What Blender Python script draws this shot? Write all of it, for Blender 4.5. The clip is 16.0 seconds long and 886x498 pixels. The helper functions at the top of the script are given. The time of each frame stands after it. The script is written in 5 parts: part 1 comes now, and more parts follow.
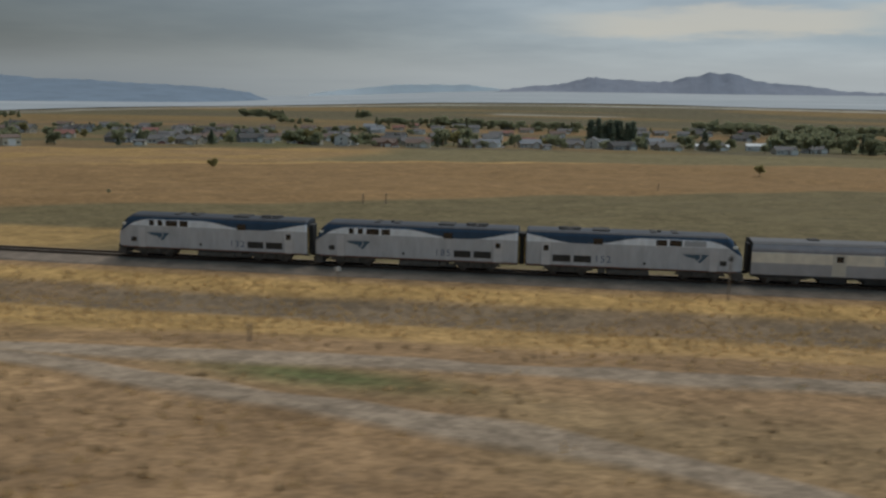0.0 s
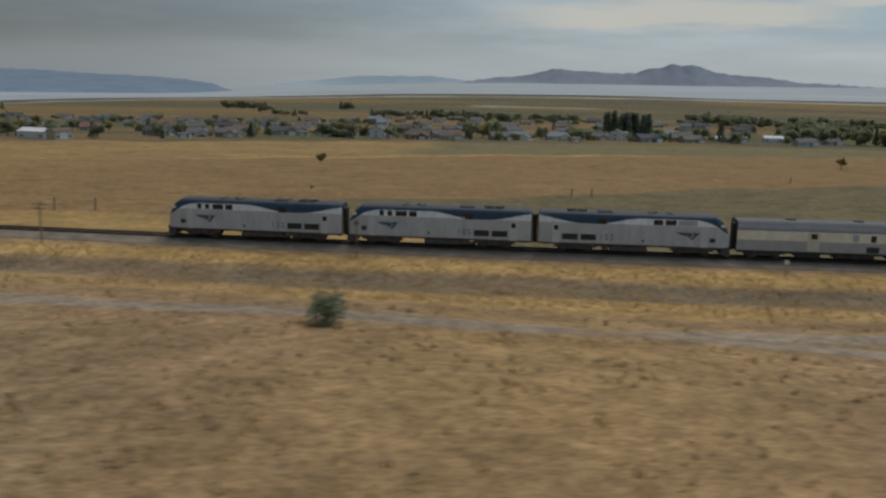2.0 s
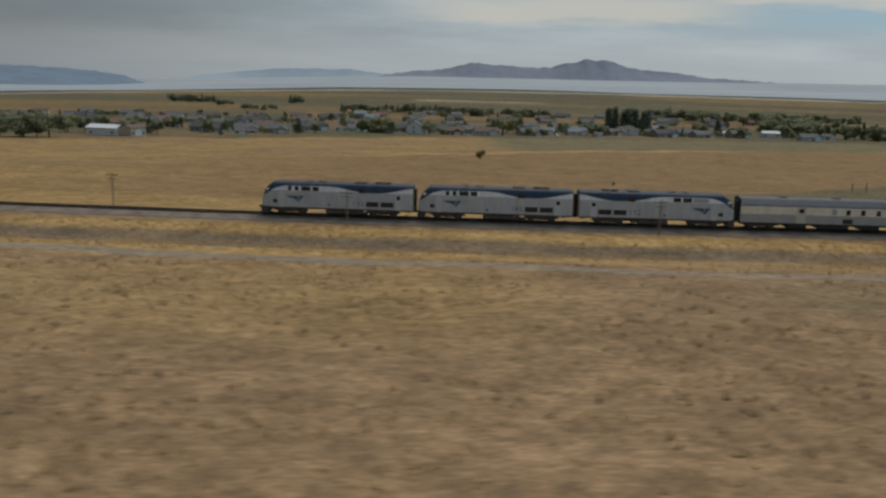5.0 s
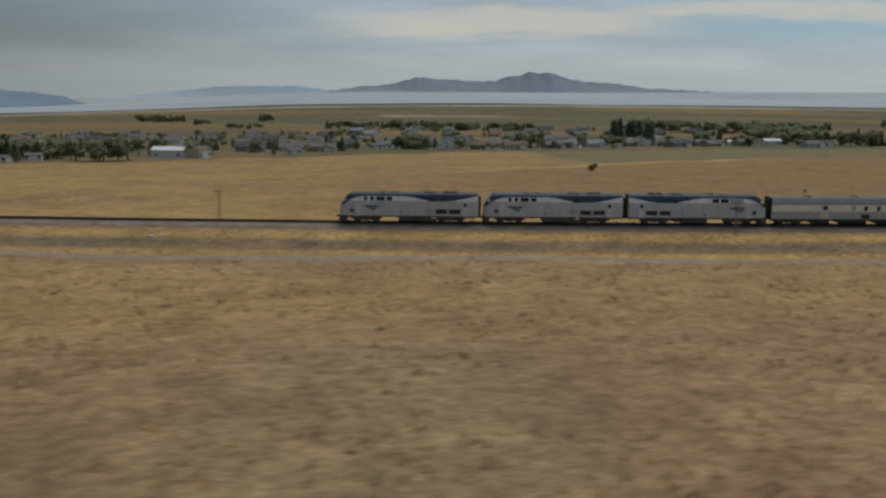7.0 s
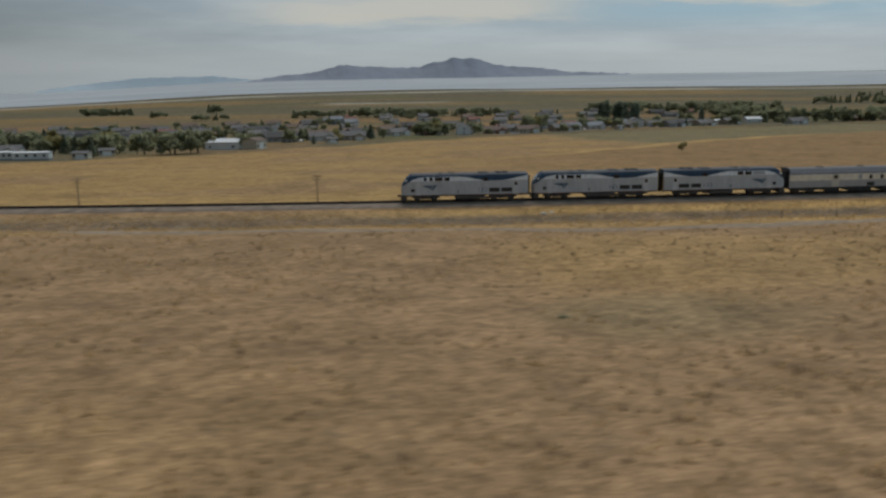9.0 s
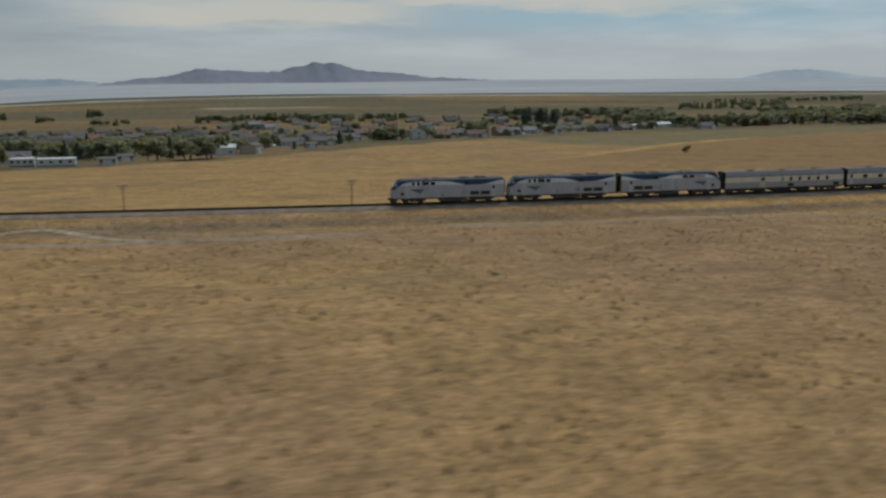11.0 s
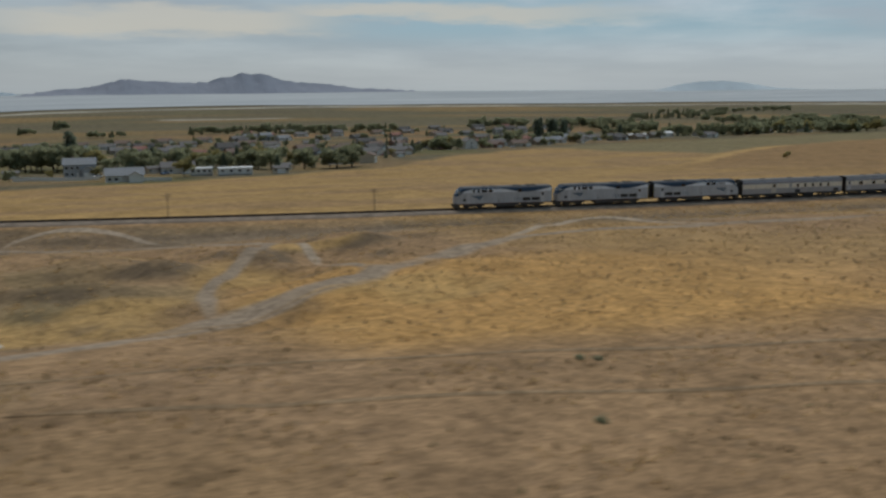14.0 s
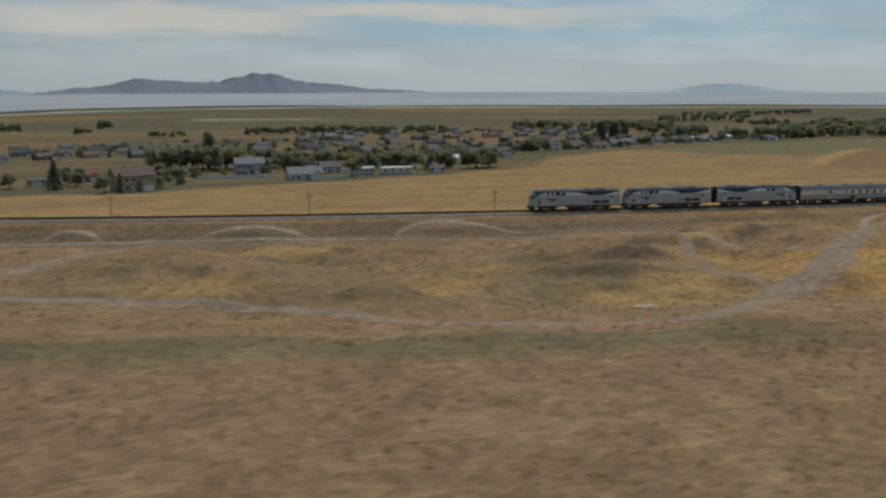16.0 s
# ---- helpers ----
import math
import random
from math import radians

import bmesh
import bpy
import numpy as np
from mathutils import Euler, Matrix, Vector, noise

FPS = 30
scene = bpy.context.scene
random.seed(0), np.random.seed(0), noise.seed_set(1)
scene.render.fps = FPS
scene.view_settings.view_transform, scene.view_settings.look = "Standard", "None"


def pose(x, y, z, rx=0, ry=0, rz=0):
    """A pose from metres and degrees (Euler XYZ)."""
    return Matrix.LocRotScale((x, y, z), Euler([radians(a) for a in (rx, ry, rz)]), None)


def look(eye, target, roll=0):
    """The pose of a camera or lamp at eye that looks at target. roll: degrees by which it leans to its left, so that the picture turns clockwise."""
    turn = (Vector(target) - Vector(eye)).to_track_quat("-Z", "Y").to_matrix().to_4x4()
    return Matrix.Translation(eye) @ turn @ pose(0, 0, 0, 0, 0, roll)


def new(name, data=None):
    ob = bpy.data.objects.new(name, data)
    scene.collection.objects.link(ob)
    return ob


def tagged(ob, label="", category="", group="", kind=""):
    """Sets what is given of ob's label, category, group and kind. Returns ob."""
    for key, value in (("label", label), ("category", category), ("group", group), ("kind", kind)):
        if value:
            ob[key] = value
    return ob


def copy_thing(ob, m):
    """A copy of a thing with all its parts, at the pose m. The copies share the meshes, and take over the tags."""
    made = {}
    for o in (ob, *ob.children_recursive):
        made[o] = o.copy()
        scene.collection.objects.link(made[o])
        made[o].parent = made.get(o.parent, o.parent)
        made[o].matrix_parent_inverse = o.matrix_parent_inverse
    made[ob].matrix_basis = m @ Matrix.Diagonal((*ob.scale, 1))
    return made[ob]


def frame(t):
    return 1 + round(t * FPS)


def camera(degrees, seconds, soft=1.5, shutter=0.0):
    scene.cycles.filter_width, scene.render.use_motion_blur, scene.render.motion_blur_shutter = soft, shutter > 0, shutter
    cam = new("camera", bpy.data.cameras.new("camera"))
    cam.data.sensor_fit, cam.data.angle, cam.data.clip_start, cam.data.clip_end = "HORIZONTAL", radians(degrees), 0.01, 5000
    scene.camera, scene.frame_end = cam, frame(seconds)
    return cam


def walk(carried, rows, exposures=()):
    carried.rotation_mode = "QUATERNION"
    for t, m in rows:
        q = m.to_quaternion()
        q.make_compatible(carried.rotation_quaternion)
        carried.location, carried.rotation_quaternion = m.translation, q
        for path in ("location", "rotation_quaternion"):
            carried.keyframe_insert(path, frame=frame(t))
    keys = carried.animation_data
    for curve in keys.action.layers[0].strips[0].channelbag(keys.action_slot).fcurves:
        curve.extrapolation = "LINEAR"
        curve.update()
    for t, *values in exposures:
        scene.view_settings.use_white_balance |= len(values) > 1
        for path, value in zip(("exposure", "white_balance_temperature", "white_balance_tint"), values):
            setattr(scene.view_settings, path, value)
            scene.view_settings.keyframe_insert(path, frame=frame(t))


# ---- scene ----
cam = camera(52.80, 16.0, soft=2.5, shutter=0.5)
PATH = [
    (0, pose(48.06, -85.78, 18.11, 79.46, -0.87, 9.35)),
    (0.5, pose(36.32, -89.56, 18.34, 79.11, -0.55, 8.98)),
    (1, pose(23.79, -93.58, 18.36, 78.99, -0.62, 8.53)),
    (1.5, pose(12.45, -95.20, 18.66, 78.97, -0.66, 7.63)),
    (2, pose(0.09, -97.54, 18.71, 78.94, -0.98, 6.53)),
    (2.5, pose(-13.64, -100.64, 18.92, 78.85, -1.35, 5.66)),
    (3, pose(-26.94, -104.31, 19.11, 78.63, -1.63, 5.00)),
    (3.5, pose(-40.23, -108.06, 19.42, 78.37, -1.62, 4.23)),
    (4, pose(-54.39, -111.14, 19.50, 78.24, -1.65, 2.99)),
    (6.5, pose(-130.00, -122.91, 19.85, 79.50, -0.54, -3.03)),
    (7, pose(-146.70, -125.09, 20.02, 79.58, -0.36, -3.90)),
    (7.5, pose(-164.07, -127.14, 20.21, 79.54, -0.15, -4.92)),
    (8, pose(-180.86, -127.57, 20.13, 79.36, 0.15, -6.26)),
    (8.5, pose(-198.14, -128.60, 20.18, 79.07, 0.42, -7.73)),
    (9, pose(-216.15, -129.99, 20.54, 78.72, 0.77, -9.53)),
    (9.5, pose(-234.50, -131.46, 21.11, 78.49, 0.90, -12.15)),
    (10, pose(-252.99, -132.74, 21.69, 78.59, 0.65, -14.80)),
    (12.5, pose(-345.69, -132.24, 23.67, 79.31, 0.29, -23.49)),
    (13, pose(-363.15, -130.92, 24.05, 79.40, 0.33, -24.40)),
    (13.5, pose(-380.40, -129.71, 24.42, 79.47, 0.29, -24.78)),
    (14, pose(-397.42, -128.25, 24.78, 79.57, 0.24, -24.88)),
    (14.5, pose(-415.13, -126.73, 25.21, 79.60, 0.12, -24.99)),
    (15, pose(-433.37, -125.47, 25.80, 79.58, 0.01, -24.96)),
    (15.5, pose(-451.52, -124.04, 26.46, 79.61, -0.04, -25.03)),
    (16, pose(-469.18, -122.09, 27.07, 79.60, -0.10, -25.06)),
]
walk(cam, PATH)

# ---- world, sun ----
world = bpy.data.worlds.new("world")
scene.world = world
world.use_nodes = True
SUN_EL, SUN_AZ = 63.0, 20.0


def build_world():
    nt = world.node_tree
    nt.nodes.clear()
    N = nt.nodes.new
    L = nt.links.new

    def maths(op, a, b=None, c=None):
        n = N("ShaderNodeMath")
        n.operation = op
        for k, v in enumerate((a, b, c)):
            if v is None:
                continue
            if isinstance(v, (int, float)):
                n.inputs[k].default_value = v
            else:
                L(v, n.inputs[k])
        return n.outputs[0]

    def step(v, a, b):
        n = N("ShaderNodeMapRange")
        n.interpolation_type = "SMOOTHSTEP"
        n.inputs["From Min"].default_value, n.inputs["From Max"].default_value = min(a, b), max(a, b)
        n.inputs["To Min"].default_value, n.inputs["To Max"].default_value = (0, 1) if a < b else (1, 0)
        L(v, n.inputs["Value"])
        return n.outputs["Result"]

    def blend(fac, a, b):
        n = N("ShaderNodeMix")
        n.data_type = "RGBA"
        for key, v in (("Factor", fac), ("A", a), ("B", b)):
            if isinstance(v, tuple):
                n.inputs[key].default_value = (*v, 1)
            elif isinstance(v, (int, float)):
                n.inputs[key].default_value = v
            else:
                L(v, n.inputs[key])
        return n.outputs["Result"]

    def clouds(vec, scale, detail, rough):
        n = N("ShaderNodeTexNoise")
        n.inputs["Scale"].default_value = scale
        n.inputs["Detail"].default_value = detail
        n.inputs["Roughness"].default_value = rough
        L(vec, n.inputs["Vector"])
        return n.outputs["Fac"]

    out = N("ShaderNodeOutputWorld")
    bg = N("ShaderNodeBackground")
    bg.inputs["Strength"].default_value = 1.0
    sky = N("ShaderNodeTexSky")
    sky.sky_type = "NISHITA"
    sky.sun_disc = False
    sky.sun_elevation = radians(SUN_EL)
    sky.sun_rotation = radians(SUN_AZ)
    dim = N("ShaderNodeVectorMath")
    dim.operation = "SCALE"
    dim.inputs["Scale"].default_value = 0.06
    L(sky.outputs["Color"], dim.inputs[0])
    co = N("ShaderNodeTexCoord")
    sp = N("ShaderNodeSeparateXYZ")
    L(co.outputs["Generated"], sp.inputs[0])
    az = maths("MULTIPLY", maths("ARCTAN2", sp.outputs["X"], sp.outputs["Y"]), 57.2958)
    el = maths("MULTIPLY", maths("ARCSINE", sp.outputs["Z"]), 57.2958)
    # flat layers seen edge on: stretched along the horizon, less so higher up
    cv = N("ShaderNodeCombineXYZ")
    L(maths("MULTIPLY", az, 0.055), cv.inputs[0])
    L(maths("MULTIPLY", maths("POWER", maths("ABSOLUTE", el), 0.72), 0.62), cv.inputs[1])
    n1 = clouds(cv.outputs[0], 1.0, 7, 0.55)
    n2 = clouds(cv.outputs[0], 0.42, 4, 0.5)
    grey = blend(step(n1, 0.34, 0.68), (0.235, 0.29, 0.345), (0.36, 0.42, 0.465))
    n3 = clouds(cv.outputs[0], 3.4, 6, 0.6)
    # thicker towards the west, thinner to the north
    turn = N("ShaderNodeMapRange")
    turn.inputs["From Min"].default_value, turn.inputs["From Max"].default_value = -60, 60
    L(az, turn.inputs["Value"])
    lit = N("ShaderNodeFloatCurve")
    bright = [(-60, 0.26), (-38, 0.29), (-30, 0.42), (-15, 0.72), (-3, 1.08), (5, 1.18), (17, 1.27), (30, 1.4), (45, 1.44), (60, 1.44)]
    while len(lit.mapping.curves[0].points) < len(bright):
        lit.mapping.curves[0].points.new(0.5, 0.5)
    for p, (deg, v) in zip(lit.mapping.curves[0].points, bright):
        p.location = ((deg + 60) / 120, v / 2)
    lit.mapping.update()
    L(turn.outputs["Result"], lit.inputs["Value"])
    sc = N("ShaderNodeVectorMath")
    sc.operation = "SCALE"
    L(grey, sc.inputs[0])
    L(maths("MULTIPLY", lit.outputs[0], 2.0), sc.inputs["Scale"])
    # gaps of blue in the north
    gap = maths("MULTIPLY", maths("MULTIPLY", step(az, 8, 26), step(el, 1.8, 3.6)), step(maths("ADD", maths("MULTIPLY", n2, 0.7), maths("MULTIPLY", n3, 0.3)), 0.66, 0.46))
    a = blend(maths("MULTIPLY", gap, 1.0), sc.outputs["Vector"], (0.27, 0.42, 0.52))
    # long cream banks of cloud over the island
    ew = maths("ADD", el, maths("ADD", maths("MULTIPLY", maths("SUBTRACT", n1, 0.5), 2.2), maths("MULTIPLY", maths("SUBTRACT", n3, 0.5), 1.6)))
    b1 = maths("MULTIPLY", maths("MULTIPLY", step(az, -6, 3), step(az, 21, 13)), maths("MULTIPLY", step(ew, 2.7, 3.4), step(ew, 4.9, 4.1)))
    b2 = maths("MULTIPLY", maths("MULTIPLY", step(az, 12, 18), step(az, 42, 28)), maths("MULTIPLY", step(ew, 3.6, 4.2), step(ew, 5.1, 4.5)))
    a = blend(maths("MULTIPLY", maths("MAXIMUM", b1, b2), 0.85), a, (0.56, 0.535, 0.475))
    # haze over the lake
    a = blend(maths("MULTIPLY", step(el, 2.6, 0.0), 0.7), a, blend(step(az, -34, 2), (0.27, 0.315, 0.35), (0.43, 0.485, 0.52)))
    high = blend(0.25, a, dim.outputs["Vector"])
    L(high, bg.inputs["Color"])
    L(bg.outputs["Background"], out.inputs["Surface"])


build_world()
sun = new("sun", bpy.data.lights.new("sun", "SUN"))
sun.data.energy = 1.75
sun.data.angle = radians(38)
sun.data.color = (1.0, 0.95, 0.87)
sun.matrix_world = look((600, 1300, 2900), (0, 0, 0))


# ---- terrain ----
def interp(v, xs, ys):
    return np.interp(v, xs, ys)


def smooth(a, b, v):
    t = np.clip((np.asarray(v, float) - a) / (b - a), 0, 1)
    return t * t * (3 - 2 * t)


def rail_y(x):
    x = np.asarray(x, float)
    c = np.clip(x, -650, 200)
    y = 2.743e-4 * c**2 - 1.82e-7 * c**3
    slope = 5.486e-4 * c - 5.46e-7 * c**2
    return y + slope * (x - c)


# ground before the line: distance from it, and heights at four places along it
FRONT_V = [-600, -160, -124, -110, -95, -85, -68, -54, -46, -40, -35, -30, -22, -17, -13, -9, -5.2, -3.4, 0]
FRONT_Z = {
    -400: [12, 6.4, 5.4, 3.6, 1.2, 0.7, 0.4, 0.2, -0.3, -0.8, -1.3, -1.8, -2.7, -3.0, -2.8, -1.9, -0.9, -0.6, -0.6],
    -330: [12, 6.6, 5.6, 4.9, 4.3, 3.7, 2.4, 1.9, 1.4, 1.1, 0.8, 0.5, -0.2, -1.2, -1.7, -1.2, -0.8, -0.6, -0.6],
    -150: [12, 6.2, 5.4, 4.8, 4.3, 3.8, 2.3, 1.7, 1.3, 0.9, 0.4, 0.0, -0.5, -1.3, -1.7, -1.0, -0.8, -0.6, -0.6],
    10: [12, 6.5, 5.8, 5.4, 5.0, 4.6, 3.8, 3.1, 2.6, 2.1, 1.6, 0.8, -0.4, -1.2, -1.7, -1.0, -0.8, -0.6, -0.6],
}
BACK_V = [0, 3.4, 5.5, 12, 80, 187, 275, 345, 400, 500, 575, 690, 980, 1200, 1500, 3000, 4900]
BACK_Z = [-0.6, -0.6, -0.85, -1.5, -4.8, -10.6, -13.6, -17.3, -19, -23, -26, -30, -34.5, -38, -46, -31, -9]


MOUNDS = [(-461, -12, 0.5, 5, 3), (-429, -12, 0.6, 6, 3), (-391, -12, 0.7, 7, 3), (-303, -24, 1.0, 8, 3.5), (-370, -52, 1.6, 4, 6), (-384, -60, 1.7, 4.5, 4.5), (-398, -70, 1.3, 8, 3.5), (-353, -43, 1.4, 6, 3.5), (-325, -33, 0.7, 9, 3.5), (-342, -37, 0.7, 6, 3)]


def waves(x, y):
    return (np.sin(x / 23.0 + 1.3) * np.sin(y / 17.0 + 0.4) + 0.6 * np.sin(x / 9.1 + y / 12.3) + 0.4 * np.sin(x / 5.3 - y / 4.1 + 2.0))


def height(x, y):
    x, y = np.asarray(x, float), np.asarray(y, float)
    v = y - rail_y(x) * (1 - smooth(60, 420, y))
    r = np.hypot(x + 200, y)
    far = smooth(700, 2200, r) * (y > -200)
    q = np.where(v > 0, v * (1 - far) + r * far, v)
    keys = sorted(FRONT_Z)
    front, last = interp(v, FRONT_V, FRONT_Z[keys[0]]), keys[0]
    for k in keys[1:]:
        w = smooth(last, k, x)
        front, last = front * (1 - w) + interp(v, FRONT_V, FRONT_Z[k]) * w, k
    z = np.where(v < 0, front, interp(q, BACK_V, BACK_Z))
    west = smooth(88, 113, np.degrees(np.arctan2(y, x + 200)))
    z = z - west * smooth(1600, 4700, r) * 70
    rough = smooth(12, 40, np.abs(v)) * (1 - smooth(900, 1800, r))
    bumps = 0.0
    for mx, mv, mh, ma, mb in MOUNDS:
        bumps = bumps + mh * np.exp(-(((x - mx) / ma) ** 2 + ((v - mv) / mb) ** 2))
    dug = smooth(-335, -352, x) * smooth(-480, -440, x) * smooth(-100, -86, v) * smooth(-24, -34, v)
    bumps = bumps + dug * (2.0 * lattice_noise(x, y, 10, 41) + 0.9 * lattice_noise(x, y, 4.5, 42) - 1.45)
    return z + bumps + rough * 0.28 * waves(x, y)


# ---- materials ----
def material(name, colour, rough=0.7, metal=0.0, vary=0.15, scale=1.0, bump=0.0, bump_scale=8.0, second=None, spec=0.4, stretch=(1, 1, 1), space="Object"):
    """A principled surface with two scales of colour variation and a fine relief."""
    m = bpy.data.materials.new(name)
    m.use_nodes = True
    nt = m.node_tree
    N, L = nt.nodes.new, nt.links.new
    b = nt.nodes["Principled BSDF"]
    b.inputs["Roughness"].default_value = rough
    b.inputs["Metallic"].default_value = metal
    b.inputs["Specular IOR Level"].default_value = spec
    co = N("ShaderNodeTexCoord")
    mp = N("ShaderNodeMapping")
    mp.inputs["Scale"].default_value = stretch
    L(co.outputs[space], mp.inputs["Vector"])
    a = N("ShaderNodeTexNoise")
    a.inputs["Scale"].default_value = scale
    a.inputs["Detail"].default_value = 5
    L(mp.outputs["Vector"], a.inputs["Vector"])
    c = N("ShaderNodeTexNoise")
    c.inputs["Scale"].default_value = scale * 9
    c.inputs["Detail"].default_value = 4
    L(mp.outputs["Vector"], c.inputs["Vector"])
    mid = N("ShaderNodeMath")
    mid.operation = "MULTIPLY_ADD"
    mid.inputs[1].default_value = 0.6
    L(a.outputs["Fac"], mid.inputs[0])
    half = N("ShaderNodeMath")
    half.operation = "MULTIPLY"
    half.inputs[1].default_value = 0.4
    L(c.outputs["Fac"], half.inputs[0])
    L(half.outputs[0], mid.inputs[2])
    ramp = N("ShaderNodeValToRGB")
    e = ramp.color_ramp.elements
    lo = tuple(k * (1 - vary) for k in colour)
    hi = second if second else tuple(min(1, k * (1 + vary)) for k in colour)
    e[0].position, e[0].color = 0.36, (*lo, 1)
    e[1].position, e[1].color = 0.64, (*hi, 1)
    L(mid.outputs[0], ramp.inputs["Fac"])
    L(ramp.outputs["Color"], b.inputs["Base Color"])
    if bump:
        n = N("ShaderNodeTexNoise")
        n.inputs["Scale"].default_value = bump_scale
        n.inputs["Detail"].default_value = 4
        L(mp.outputs["Vector"], n.inputs["Vector"])
        k = N("ShaderNodeBump")
        k.inputs["Strength"].default_value = bump
        k.inputs["Distance"].default_value = 0.05
        L(n.outputs["Fac"], k.inputs["Height"])
        L(k.outputs["Normal"], b.inputs["Normal"])
    return m


def livery_material():
    """Silver body with a white band and a dark blue upper band whose lower edge waves along the side."""
    m = bpy.data.materials.new("locomotive_livery")
    m.use_nodes = True
    nt = m.node_tree
    N, L = nt.nodes.new, nt.links.new
    b = nt.nodes["Principled BSDF"]
    b.inputs["Roughness"].default_value = 0.6
    b.inputs["Specular IOR Level"].default_value = 0.25
    b.inputs["Metallic"].default_value = 0.1
    co = N("ShaderNodeTexCoord")
    sp = N("ShaderNodeSeparateXYZ")
    L(co.outputs["Object"], sp.inputs[0])
    sc = N("ShaderNodeMath")
    sc.operation = "DIVIDE"
    sc.inputs[1].default_value = 20.4
    L(sp.outputs["X"], sc.inputs[0])
    cu = N("ShaderNodeFloatCurve")
    pts = [(0, 2.45), (0.2, 2.55), (3.4, 3.95), (9.3, 3.97), (10.3, 3.88), (13.0, 3.36), (14.2, 3.25), (16.0, 3.27), (17.6, 3.5), (19.2, 3.85), (20.4, 4.05)]
    c = cu.mapping.curves[0]
    while len(c.points) < len(pts):
        c.points.new(0.5, 0.5)
    for p, (x, z) in zip(c.points, pts):
        p.location = (x / 20.4, z / 5)
        p.handle_type = "AUTO_CLAMPED"
    cu.mapping.update()
    L(sc.outputs[0], cu.inputs["Value"])
    zz = N("ShaderNodeMath")
    zz.operation = "DIVIDE"
    zz.inputs[1].default_value = 5.0
    L(sp.outputs["Z"], zz.inputs[0])
    blue = N("ShaderNodeMath")
    blue.operation = "GREATER_THAN"
    L(zz.outputs[0], blue.inputs[0])
    L(cu.outputs[0], blue.inputs[1])
    white = N("ShaderNodeMath")
    white.operation = "GREATER_THAN"
    L(sp.outputs["Z"], white.inputs[0])
    white.inputs[1].default_value = 3.28
    grime = N("ShaderNodeTexNoise")
    grime.inputs["Scale"].default_value = 1.4
    grime.inputs["Detail"].default_value = 5
    gm = N("ShaderNodeMapping")
    gm.inputs["Scale"].default_value = (1.2, 1.2, 0.35)
    L(co.outputs["Object"], gm.inputs["Vector"])
    L(gm.outputs["Vector"], grime.inputs["Vector"])
    last = None
    for fac, colour in ((None, (0.52, 0.525, 0.545, 1)), (white, (0.84, 0.87, 0.92, 1)), (blue, (0.042, 0.08, 0.138, 1))):
        if last is None:
            rgb = N("ShaderNodeRGB")
            rgb.outputs[0].default_value = colour
            last = rgb.outputs[0]
            continue
        mx = N("ShaderNodeMix")
        mx.data_type = "RGBA"
        mx.inputs["B"].default_value = colour
        L(fac.outputs[0], mx.inputs["Factor"])
        L(last, mx.inputs["A"])
        last = mx.outputs["Result"]
    top = N("ShaderNodeMath")
    top.operation = "GREATER_THAN"
    top.inputs[1].default_value = 4.16
    L(sp.outputs["Z"], top.inputs[0])
    mx = N("ShaderNodeMix")
    mx.data_type = "RGBA"
    mx.inputs["B"].default_value = (0.06, 0.066, 0.078, 1)
    L(top.outputs[0], mx.inputs["Factor"])
    L(last, mx.inputs["A"])
    dirt = N("ShaderNodeMapRange")
    dirt.inputs["From Min"].default_value, dirt.inputs["From Max"].default_value = 0.3, 0.7
    dirt.inputs["To Min"].default_value, dirt.inputs["To Max"].default_value = 0.84, 1.08
    L(grime.outputs["Fac"], dirt.inputs["Value"])
    x = N("ShaderNodeVectorMath")
    x.operation = "SCALE"
    L(mx.outputs["Result"], x.inputs[0])
    L(dirt.outputs["Result"], x.inputs["Scale"])
    L(x.outputs["Vector"], b.inputs["Base Color"])
    return m


